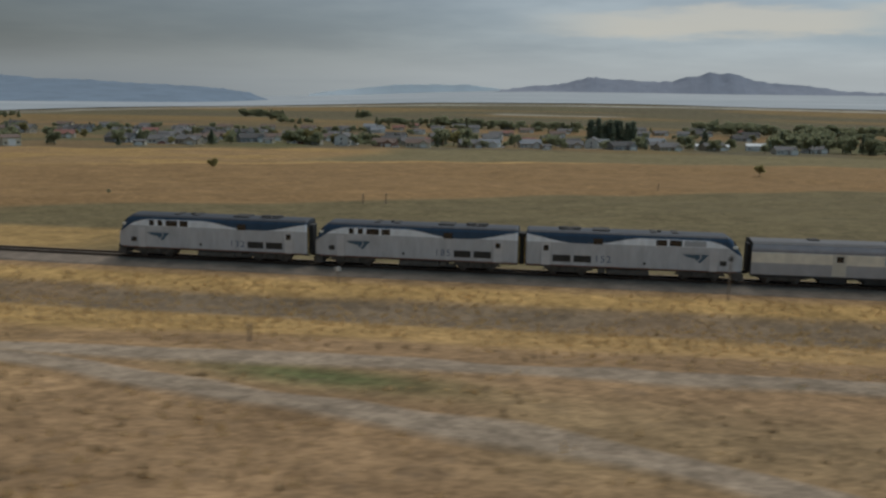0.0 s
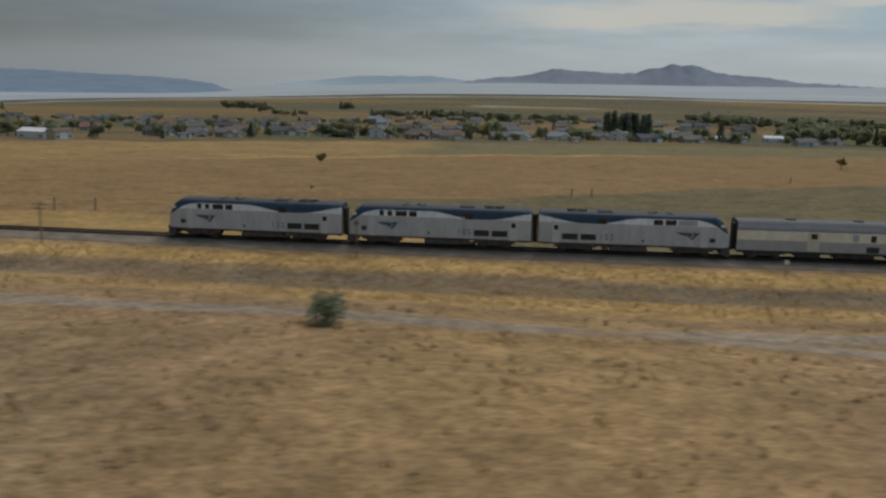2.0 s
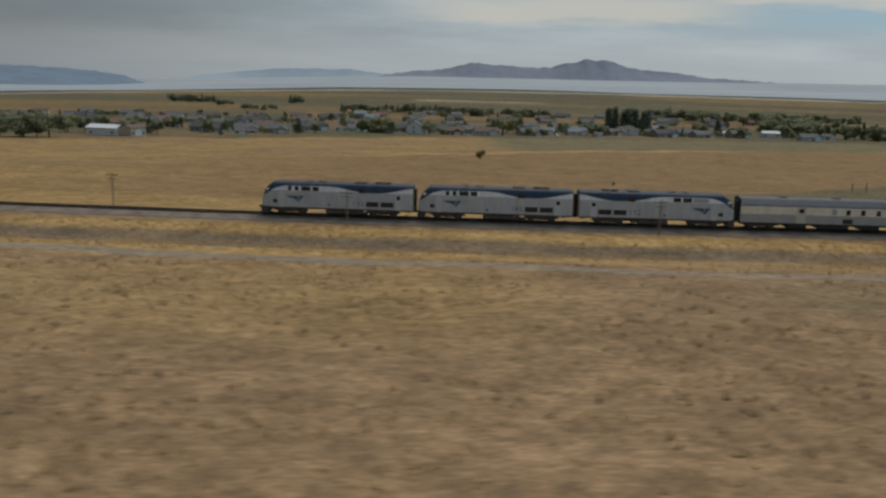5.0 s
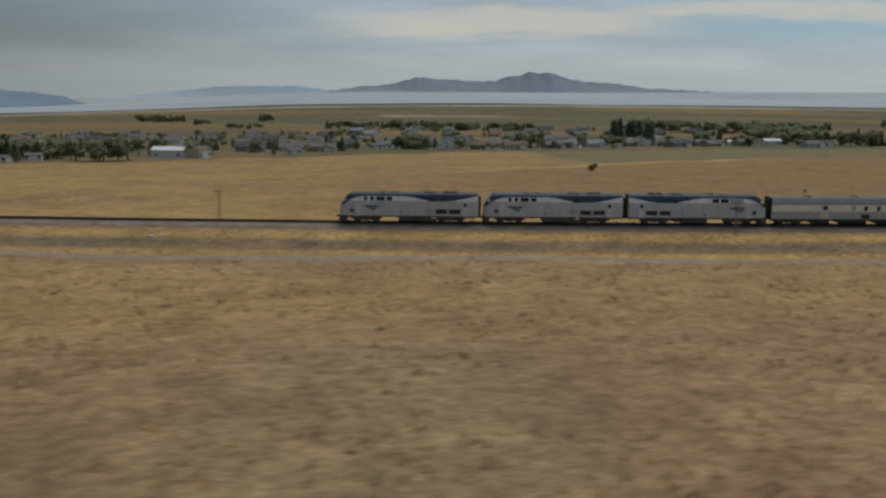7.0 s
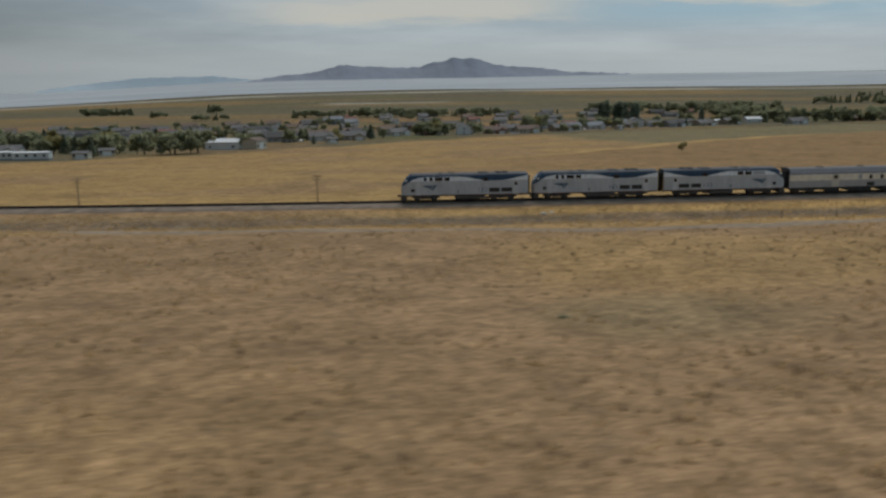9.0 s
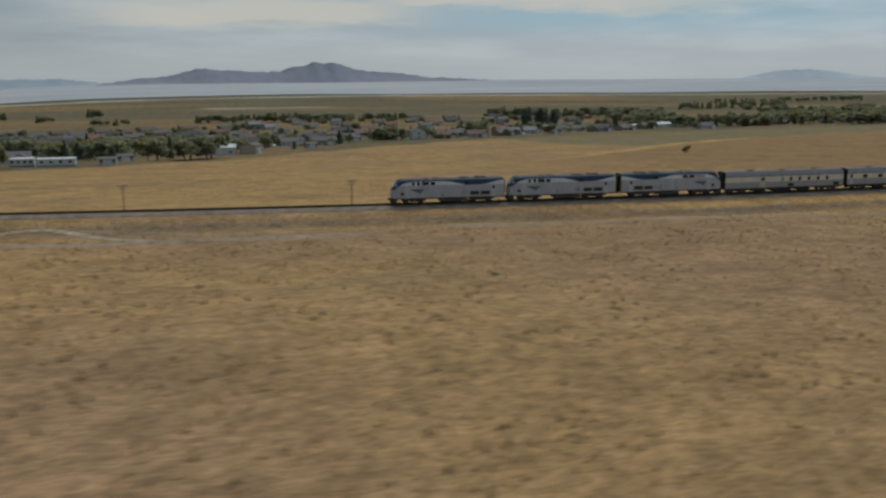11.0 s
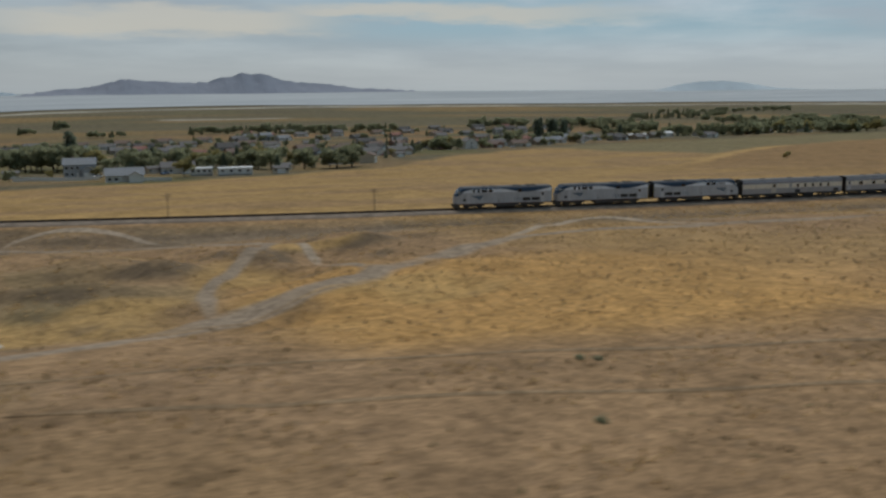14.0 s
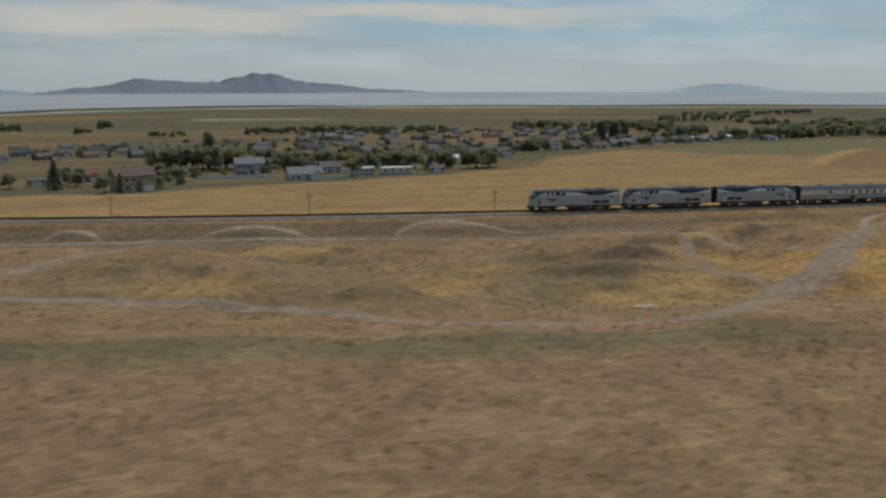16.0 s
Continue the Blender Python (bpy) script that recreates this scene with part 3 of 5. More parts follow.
for side in (-0.755, 0.755):
    swept("rail", [(side - 0.07, -0.19), (side - 0.02, -0.15), (side - 0.02, -0.04), (side - 0.036, -0.03), (side - 0.036, 0), (side + 0.036, 0), (side + 0.036, -0.03), (side + 0.02, -0.04), (side + 0.02, -0.15), (side + 0.07, -0.19)],
          -1500, 900, 6, M_RAIL, "rusty steel rail on wooden ties", "rail")


def build_ties():
    bm = bmesh.new()
    x = -560.0
    while x < 210:
        add_box(bm, -0.11, 0.11, -1.28, 1.28, -0.33, -0.165 + random.uniform(-0.015, 0.01), m=rail_frame(x))
        x += 0.56
    tagged(part("ties", bm, M_TIE), "weathered wooden railway ties set in ballast", "railway ties", kind="stuff")


build_ties()


# ---- dirt road and trails ----
ROAD = np.array((0.30, 0.235, 0.172))
TRODDEN = set()
PATH_DIRT = np.array((0.37, 0.297, 0.222))
WORN = np.array((0.255, 0.18, 0.108))


def build_trail(name, label, pts, width, up=0.07, soil=ROAD):
    """A worn strip on the ground through points (x, distance from the line)."""
    ps = [Vector((x, (float(rail_y(x)) + v), 0)) for x, v in pts]
    fine = []
    for i in range(len(ps) - 1):
        a, b, c, d = ps[max(i - 1, 0)], ps[i], ps[i + 1], ps[min(i + 2, len(ps) - 1)]
        n = max(2, int((c - b).length / 1.2))
        for k in range(n):
            t = k / n
            fine.append(0.5 * ((2 * b) + (c - a) * t + (2 * a - 5 * b + 4 * c - d) * t * t + (3 * b - a - 3 * c + d) * t**3))
    fine.append(ps[-1])
    # bare in the middle, thinning out into the grass at both sides
    bare = (0.0, 0.5, 0.95, 1.0, 0.96, 1.0, 0.95, 0.5, 0.0)
    cells = len(bare) - 1
    bm = bmesh.new()
    last, weights = None, []
    for i, p in enumerate(fine):
        d = (fine[min(i + 1, len(fine) - 1)] - fine[max(i - 1, 0)]).normalized()
        side = Vector((-d.y, d.x, 0))
        w = width * (0.85 + 0.3 * float(lattice_noise(np.array(i * 1.2), np.array(pts[0][0]), 6, 5))) * min(1, (i + 1) / 7, (len(fine) - i) / 7)
        left, right = (0.5 + 0.13 * (float(lattice_noise(np.array(i * 1.2 + k * 90), np.array(pts[0][0]), 4.2, 6)) - 0.5) * 2 for k in (0, 1))
        for k in range(9):
            q = p + side * (w * 0.4 * (k / 4 - 1))
            TRODDEN.add((round(q.x), round(q.y)))
        ring = []
        for k in range(cells + 1):
            q = p + side * (w * (-right + (left + right) * k / cells))
            ring.append(bm.verts.new((q.x, q.y, lift(q.x, q.y, up if 0 < k < cells else -0.02))))
            weights.append(bare[k] * min(1, (i + 1) / 8, (len(fine) - i) / 8))
        if last:
            for k in range(cells):
                bm.faces.new((last[k], ring[k], ring[k + 1], last[k + 1]))
        last = ring
    bmesh.ops.recalc_face_normals(bm, faces=bm.faces)
    for f in bm.faces:
        if f.normal.z < 0:
            f.normal_flip()
    ob = part(name, bm, M_GROUND, smooth_faces=True)
    co = np.array([v.co[:] for v in ob.data.vertices])
    wear = np.array(weights) * (0.95 + 0.25 * lattice_noise(co[:, 0], co[:, 1], 2.5, 8))
    wear = np.clip(wear, 0, 1)[:, None]
    col = np.ones((len(co), 4))
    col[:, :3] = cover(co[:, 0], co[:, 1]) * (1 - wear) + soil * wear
    ob.data.attributes.new("cover", "FLOAT_COLOR", "POINT").data.foreach_set("color", col.ravel())
    return tagged(ob, label, "dirt road", kind="structure")


build_trail("road_1", "pale grey dirt service road through dry grass", [(190, -36), (120, -35), (65, -36.5), (47, -37.8), (33.6, -36.2), (22, -37), (6, -37.6), (-14, -37.6), (-35, -36.2), (-55, -36.4), (-73, -36.2), (-88, -32.5), (-118, -27), (-140, -27.4), (-160, -29), (-185, -30), (-215, -27), (-250, -24)], 4.6)
build_trail("road_2", "pale dirt track branching off the service road", [(2, -37), (13, -39.4), (20, -41), (27, -43.2), (33, -45.9), (40, -48), (47.6, -50), (53, -52.5), (60, -57), (70, -66)], 3.6, up=0.1)
build_trail("trail_1", "pale worn dirt trail winding through dry pasture",
            [(-560, -70), (-500, -76), (-473, -80), (-454.4, -85.2), (-443, -90.6), (-436, -98), (-432.7, -104), (-427, -110), (-419, -112.6), (-410, -112.5), (-400.5, -106.5), (-391, -97), (-381.5, -91), (-373.5, -86), (-364, -78.5), (-357, -69.5), (-348, -60), (-336, -50.5), (-328.6, -44.7), (-319, -42), (-306, -38), (-284, -36), (-255, -36)], 4.2)
build_trail("trail_2", "narrow pale dirt trail dipping between low mounds", [(-382, -90), (-381, -82), (-379.6, -72), (-374, -60), (-367, -46), (-363.5, -36), (-363, -29.5), (-369, -26.5), (-378, -23.5), (-391, -21.5), (-405, -17), (-421, -15.7), (-440, -15.2), (-470, -17), (-540, -18)], 2.8)
build_trail("trail_3", "narrow pale dirt trail looping over the railway bank", [(-403, -16), (-401.5, -12.2), (-396, -7.6), (-390, -6.2), (-384, -8.9), (-379.8, -14), (-377, -20)], 2.2, soil=PATH_DIRT)
build_trail("trail_4", "narrow pale dirt trail looping over the railway bank", [(-440.5, -14), (-437, -11.2), (-432, -8.2), (-427, -7.7), (-422.5, -9.4), (-419.5, -13.6), (-417, -16)], 2.2, soil=PATH_DIRT)
build_trail("trail_5", "narrow pale dirt trail looping over the railway bank", [(-469, -16), (-467, -13.4), (-463.6, -9), (-459.5, -9.6), (-457, -14.5), (-455, -17)], 2.2, soil=PATH_DIRT)
build_trail("trail_6", "pale dirt trail crossing the dry pasture", [(-530, -68), (-490, -67), (-474, -63), (-467.6, -56), (-461.7, -47.5), (-455, -33), (-450, -22), (-446, -16)], 5.2)
build_trail("trail_7", "narrow pale dirt trail over a mound below the railway", [(-333, -47), (-325, -39), (-319.9, -34), (-314, -28), (-309, -25), (-304, -25), (-299, -27), (-294, -31.5), (-284, -36)], 2.2, soil=PATH_DIRT)
build_trail("trail_8", "broad bare dirt patch where trails meet", [(-390, -95.5), (-382, -89), (-373, -83.5), (-364, -76.5), (-356, -68), (-347, -60)], 6.6, up=0.11)
build_trail("trail_9", "faint brown wheel track worn across the pasture", [(-430, -121), (-397, -118), (-375, -115), (-359, -117), (-344, -119.5), (-325, -125.5), (-312, -128), (-280, -132), (-240, -134)], 1.0, soil=WORN)
build_trail("trail_10", "short dirt trail over the side of a mound", [(-363, -31), (-361, -40), (-361.5, -50), (-363, -60)], 2.0, soil=PATH_DIRT)
build_trail("trail_11", "short dirt trail leaving the bare patch", [(-361, -76), (-360, -69), (-362, -62), (-363.5, -57)], 2.4)
build_trail("trail_12", "faint brown wheel track worn across the pasture", [(-400, -128), (-370, -128), (-349, -130), (-330, -134), (-313, -136.5), (-280, -138)], 0.9, soil=WORN)


# ---- train ----
M_SILL = material("dull_red_sill_stripe", (0.22, 0.10, 0.075), 0.6, 0, 0.2, 1.0)
M_GOLD = material("faded_yellow_rail_paint", (0.50, 0.36, 0.12), 0.6, 0, 0.15, 1.0)
M_GRILLE = material("dark_brown_grey_grille", (0.045, 0.042, 0.038), 0.7, 0, 0.3, 2.0)
M_MARK = material("blue_grey_marking_paint", (0.065, 0.115, 0.165), 0.5, 0, 0.1, 1.0)
M_NUM = material("faded_blue_numeral_paint", (0.09, 0.12, 0.2), 0.5, 0, 0.1, 1.0)
M_LAMP = material("clear_lamp_glass", (0.75, 0.74, 0.68), 0.15, 0, 0.05, 1.0)
M_CREAM = material("cream_door_paint", (0.62, 0.57, 0.48), 0.5, 0, 0.08, 1.0)
M_PALE = material("pale_grey_panel_paint", (0.40, 0.41, 0.43), 0.5, 0, 0.08, 1.0)
M_TANK = material("dusty_grey_tank_steel", (0.10, 0.09, 0.08), 0.8, 0, 0.3, 1.0)


def loft(stations):
    """A body through cross sections (x, half width, bottom, top, shoulder)."""
    bm = bmesh.new()
    last = None
    for x, w, zb, zt, sh in stations:
        pts = [(-w, zb), (-w, zt - sh), (-w + 0.10 * sh / 0.5, zt - sh * 0.42), (-w + 0.28 * sh / 0.5, zt - sh * 0.14), (-w + 0.62 * sh / 0.5, zt - 0.02), (0, zt + 0.03)]
        pts += [(-a, b) for a, b in pts[-2::-1]]
        ring = [bm.verts.new((x, a, b)) for a, b in pts]
        n = len(ring)
        if last:
            for i in range(n):
                bm.faces.new((last[i], last[(i + 1) % n], ring[(i + 1) % n], ring[i]))
        else:
            bm.faces.new(ring[::-1])
        last = ring
    bm.faces.new(last)
    bmesh.ops.recalc_face_normals(bm, faces=bm.faces)
    return bm


def side_plate(x0, x1, z0, z1, side, out=0.02, w=1.52):
    a, b = (-w - out, -w + 0.02) if side < 0 else (w - 0.02, w + out)
    return box(x0, x1, a, b, z0, z1)


def build_truck(parent, cx, base, wheel_r):
    truck = new("truck")
    truck.parent = parent
    bm = bmesh.new()
    for s in (-1, 1):
        add_poly(bm, [(cx - base * 0.88, 0.62), (cx - base * 0.7, 1.0), (cx + base * 0.7, 1.0), (cx + base * 0.88, 0.62), (cx + base * 0.5, 0.5), (cx + base * 0.2, 0.38), (cx - base * 0.2, 0.38), (cx - base * 0.5, 0.5)], s * 1.2 - 0.09, 0.18)
        add_box(bm, cx - 0.5, cx + 0.5, s * 1.26 - 0.08, s * 1.26 + 0.08, 0.42, 0.85, 0.03)
    add_box(bm, cx - 0.4, cx + 0.4, -1.2, 1.2, 0.45, 0.8)
    me = mesh_of("truck_frame", bm, M_TRUCK)
    fr = new("truck_frame", me)
    fr.parent = truck
    for d in (-base / 2, base / 2):
        bm = bmesh.new()
        for s in (-1, 1):
            add_cyl(bm, wheel_r, 0.13, pose(cx + d, s * 0.78, wheel_r, 90), 20)
            add_cyl(bm, wheel_r + 0.025, 0.03, pose(cx + d, s * 0.72, wheel_r, 90), 20)
            add_cyl(bm, 0.16, 0.2, pose(cx + d, s * 1.30, wheel_r, 90), 10)
        add_cyl(bm, 0.09, 1.6, pose(cx + d, 0, wheel_r, 90), 8)
        part("wheelset", bm, M_TRUCK, truck)
        for s in (-1, 1):
            bm = bmesh.new()
            for k in range(4):
                add_cyl(bm, 0.11, 0.05, pose(cx + d * 0.55, s * 1.24, 0.62 + k * 0.075), 8)
            part("spring", bm, M_DARK, truck)
    return truck


def numerals(text, parent, x, z, size, side):
    for k, digit in enumerate(text):
        off = (k - (len(text) - 1) / 2) * size * 0.62
        numeral(digit, parent, x + (off if side < 0 else -off), z, size, side)


def numeral(digit, parent, x, z, size, side):
    cu = bpy.data.curves.new("numeral", "FONT")
    cu.body, cu.size, cu.extrude = digit, size, 0.006
    cu.align_x = "CENTER"
    tmp = bpy.data.objects.new("numeral", cu)
    scene.collection.objects.link(tmp)
    me = bpy.data.meshes.new_from_object(tmp.evaluated_get(bpy.context.evaluated_depsgraph_get()))
    bpy.data.objects.remove(tmp)
    me.materials.append(M_NUM)
    ob = new("numeral", me)
    ob.parent = parent
    ob.matrix_basis = pose(x, side * 1.535, z, 90, 0, 0 if side < 0 else 180)
    return tagged(ob, "faded blue road numeral")


def build_locomotive(number):
    """Nose at x = 0, running towards -x; rails at z = 0."""
    e = new("locomotive")
    part("body", loft([(0.0, 0.95, 1.10, 2.30, 0.4), (0.05, 1.08, 1.1, 2.55, 0.42), (0.22, 1.25, 1.1, 2.85, 0.45), (0.75, 1.42, 1.1, 3.55, 0.5), (1.25, 1.50, 1.1, 4.18, 0.5), (1.65, 1.52, 1.1, 4.42, 0.5), (20.1, 1.52, 1.1, 4.42, 0.5), (20.3, 1.46, 1.1, 4.36, 0.5)]), M_LIVERY, e, "silver body with white band and dark blue upper band")
    part("sill", box(0.6, 20.25, -1.5, 1.5, 1.0, 1.1, 0.02), M_SILL, e, "dull red sill stripe")
    part("underframe", box(0.5, 20.3, -1.25, 1.25, 0.86, 1.0), M_DARK, e)
    part("pilot", loft([(-0.12, 1.15, 0.22, 0.80, 0.05), (0.25, 1.35, 0.20, 1.0, 0.05), (0.9, 1.42, 0.30, 0.95, 0.05)]), M_TRUCK, e, "grimy snowplough pilot")
    part("rear_diaphragm", box(20.3, 20.72, -0.62, 0.62, 0.95, 3.9, 0.05), M_DARK, e)
    part("rear_panel", box(20.28, 20.34, -1.35, 1.35, 1.0, 4.1), M_DARK, e)
    for s in (-1, 1):
        part("handrail", add_cyl(bmesh.new(), 0.035, 2.7, pose(20.42, s * 1.38, 2.35), 6), M_GOLD, e, "yellow painted end handrail")
    for x in (-0.32, 20.62):
        bm = box(x - 0.32, x + 0.32, -0.16, 0.16, 0.72, 1.0, 0.04)
        part("coupler", bm, M_DARK, e)
    # windscreen panes on the raked front
    for s in (-1, 1):
        bm = bmesh.new()
        vs = [bm.verts.new(p) for p in ((0.30, s * 0.08, 3.03), (0.34, s * 1.05, 3.03), (0.98, s * 1.08, 3.90), (0.94, s * 0.08, 3.90))]
        f = bm.faces.new(vs if s < 0 else vs[::-1])
        r = bmesh.ops.extrude_face_region(bm, geom=[f])
        bmesh.ops.translate(bm, verts=[v for v in r["geom"] if isinstance(v, bmesh.types.BMVert)], vec=(-0.045, 0, 0.035))
        bmesh.ops.recalc_face_normals(bm, faces=bm.faces)
        part("windscreen_pane", bm, M_GLASS, e)
    # cab and engine-room windows
    for x0, x1 in ((3.6, 4.1), (4.5, 5.02), (5.4, 6.65), (6.9, 7.75)):
        part("window", side_plate(x0, x1, 3.32, 3.90, -1), M_GLASS, e)
    for x0, x1 in ((7.1, 8.1), (5.7, 6.85)):
        part("window", side_plate(x0, x1, 3.32, 3.90, 1), M_GLASS, e)
    part("side_panel", side_plate(3.5, 5.5, 3.34, 3.88, 1), M_PALE, e, "pale grey blanked window panel")
    for s in (-1, 1):
        part("vent_window", side_plate(13.05, 13.95, 3.22, 3.80, s), M_GLASS, e)
        for x0, x1 in ((14.1, 15.75), (16.05, 17.75)):
            g = part("grille", side_plate(x0, x1, 1.42, 2.08, s, 0.012), M_GRILLE, e)
            for k in range(7):
                z = 1.46 + k * 0.09
                part("louvre", side_plate(x0 + 0.05, x1 - 0.05, z, z + 0.035, s, 0.035), M_GRILLE, g)
        part("door_window", side_plate(18.15, 18.65, 2.45, 2.98, s), M_GLASS, e)
        part("door", side_plate(17.98, 18.82, 1.05, 3.2, s, 0.008), M_SILVER, e)
        part("cab_door", side_plate(2.35, 3.1, 1.05, 3.15, s, 0.008), M_SILVER, e)
        for x in (2.28, 3.17, 17.9, 18.9):
            bm = bmesh.new()
            add_cyl(bm, 0.02, 1.6, pose(x, s * 1.58, 1.9), 6)
            part("grab_rail", bm, M_PALE, e)
        part("vent", side_plate(1.55, 2.15, 1.62, 2.08, s, 0.02), M_GRILLE, e)
        bm = bmesh.new()
        add_cyl(bm, 0.14, 0.05, pose(9.1, s * 1.53, 1.55, 90), 12)
        part("filler_cap", bm, M_GRILLE, e)
        # plain swoosh mark of three raked bars and a bar of lettering over it
        bm = bmesh.new()
        for blade in (((3.3, 2.62), (4.15, 2.60), (4.66, 2.36), (4.40, 2.22), (3.7, 2.38)), ((4.25, 2.62), (4.92, 2.60), (5.0, 2.3), (4.62, 1.98), (4.48, 2.24)), ((5.02, 2.62), (5.75, 2.62), (5.42, 2.25), (5.0, 1.82), (4.72, 1.90), (5.1, 2.3))):
            add_poly(bm, [(x if s < 0 else 8.95 - x, z) for x, z in blade], -1.535 if s < 0 else 1.523, 0.012)
        part("swoosh_mark", bm, M_MARK, e, "dark blue swoosh mark")
        part("lettering_bar", side_plate(3.7, 5.6, 2.66, 2.76, s, 0.012), M_PALE, e)
        bm = bmesh.new()
        add_cyl(bm, 0.12, 0.08, pose(0.18, s * 0.85, 1.75, 0, 90), 12)
        part("headlight", bm, M_LAMP, e)
        part("number_board", box(0.62, 1.05, s * 1.40 - 0.04, s * 1.40 + 0.09, 3.28, 3.52), M_LAMP, e, "pale number board")
        part("step", box(1.0, 1.5, s * 1.32 - 0.12, s * 1.32 + 0.12, 0.35, 0.42), M_TRUCK, e)
        part("step", box(19.2, 19.7, s * 1.32 - 0.12, s * 1.32 + 0.12, 0.35, 0.42), M_TRUCK, e)
        numerals(number, e, 13.0, 1.5, 0.92, s)
    part("fuel_tank", box(8.6, 12.6, -1.35, 1.35, 0.28, 0.86, 0.12), M_TANK, e, "dusty grey fuel tank")
    part("battery_box", box(12.75, 13.4, -1.3, 1.3, 0.4, 0.86, 0.04), M_TANK, e)
    part("air_tank", add_cyl(bmesh.new(), 0.2, 2.0, pose(13.3, -1.05, 0.5, 0, 90), 12), M_TANK, e)
    for x0, x1, h in ((8.0, 8.6, 0.05), (12.4, 14.0, 0.09), (15.2, 17.2, 0.05), (6.0, 6.6, 0.05)):
        part("roof_hatch", box(x0, x1, -0.85, 0.85, 4.40, 4.44 + h, 0.04), M_DARK, e, "sooty roof hatch")
    for x in (15.6, 16.8):
        part("roof_fan", add_cyl(bmesh.new(), 0.5, 0.1, pose(x, 0, 4.54), 18), M_DARK, e)
    part("horn", box(7.6, 7.9, -0.3, 0.3, 4.42, 4.58, 0.03), M_DARK, e)
    build_truck(e, 3.9, 2.74, 0.5)
    build_truck(e, 16.3, 2.74, 0.5)
    return e


def build_coach(kind):
    e = new(kind)
    part("body", loft([(0.25, 1.50, 0.98, 4.15, 0.75), (25.75, 1.50, 0.98, 4.15, 0.75)]), M_COACH, e, "banded stainless body with pale window band")
    for x in (0.0, 25.74):
        part("vestibule_diaphragm", box(x, x + 0.27, -0.75, 0.75, 0.95, 3.7, 0.04), M_DARK, e)
    for x in (0.22, 25.73):
        part("end_panel", box(x, x + 0.05, -1.47, 1.47, 1.0, 4.0), M_DARK, e)
    part("skirt", box(0.4, 25.6, -1.4, 1.4, 0.72, 0.98), M_DARK, e)
    for x in (-0.1, 26.1):
        part("coupler", box(x - 0.3, x + 0.3, -0.16, 0.16, 0.72, 1.0, 0.04), M_DARK, e)
    for s in (-1, 1):
        for k in range(5):
            z = 1.15 + k * 0.18
            part("flute", side_plate(0.3, 25.7, z, z + 0.05, s, 0.015, 1.5), M_PALE, e)
        if kind == "baggage_car":
            part("door", side_plate(7.5, 8.75, 1.05, 3.05, s, 0.018, 1.5), M_CREAM, e, "cream baggage door")
            part("window", side_plate(7.85, 8.5, 2.35, 2.92, s, 0.03, 1.5), M_GLASS, e)
            part("window", side_plate(12.1, 12.7, 2.2, 2.95, s, 0.02, 1.5), M_PALE, e, "blanked grey window")
            for x in (14.2, 16.1, 18.1, 20.1, 22.1):
                part("window", side_plate(x - 0.28, x + 0.28, 2.2, 2.9, s, 0.02, 1.5), M_GLASS, e)
            for x in (14.2, 24.2):
                part("equipment_grille", side_plate(x - 0.65, x + 0.65, 1.05, 1.7, s, 0.02, 1.5), M_GRILLE, e)
        else:
            part("door", side_plate(0.75, 1.6, 1.05, 3.05, s, 0.018, 1.5), M_SILVER, e)
            part("window", side_plate(0.95, 1.4, 2.3, 2.95, s, 0.03, 1.5), M_GLASS, e)
            for k in range(6):
                x = 4.3 + 3.5 * k
                part("window", side_plate(x - 0.5, x + 0.5, 2.2, 2.92, s, 0.02, 1.5), M_GLASS, e)
    for x0, x1 in ((6.5, 9.0), (10.5, 14.5), (16.0, 18.5)):
        part("underfloor_box", box(x0, x1, -1.35, 1.35, 0.3, 0.72, 0.05), M_DARK, e)
    for x in (6, 13, 20):
        part("roof_vent", box(x - 0.5, x + 0.5, -0.4, 0.4, 4.14, 4.26, 0.03), M_DARK, e)
    build_truck(e, 3.2, 2.6, 0.46)
    build_truck(e, 22.8, 2.6, 0.46)
    return e


VEHICLES = []
for number, offset, flipped in (("132", 0.3, False), ("185", 21.3, False), ("152", 42.3, True)):
    ob = build_locomotive(number)
    tagged(ob, "silver, white and dark blue diesel passenger locomotive" + (" running tail first" if flipped else ""), "locomotive", "locomotives of the train")
    VEHICLES.append((ob, offset, 20.4, flipped))
ob = build_coach("baggage_car")
tagged(ob, "silver and cream banded baggage car with few windows", "railway car", "passenger cars of the train")
VEHICLES.append((ob, 63.1, 26.0, False))
ob = build_coach("passenger_car")
tagged(ob, "silver and cream banded passenger car with square windows", "railway car", "passenger cars of the train")
VEHICLES.append((ob, 89.3, 26.0, False))


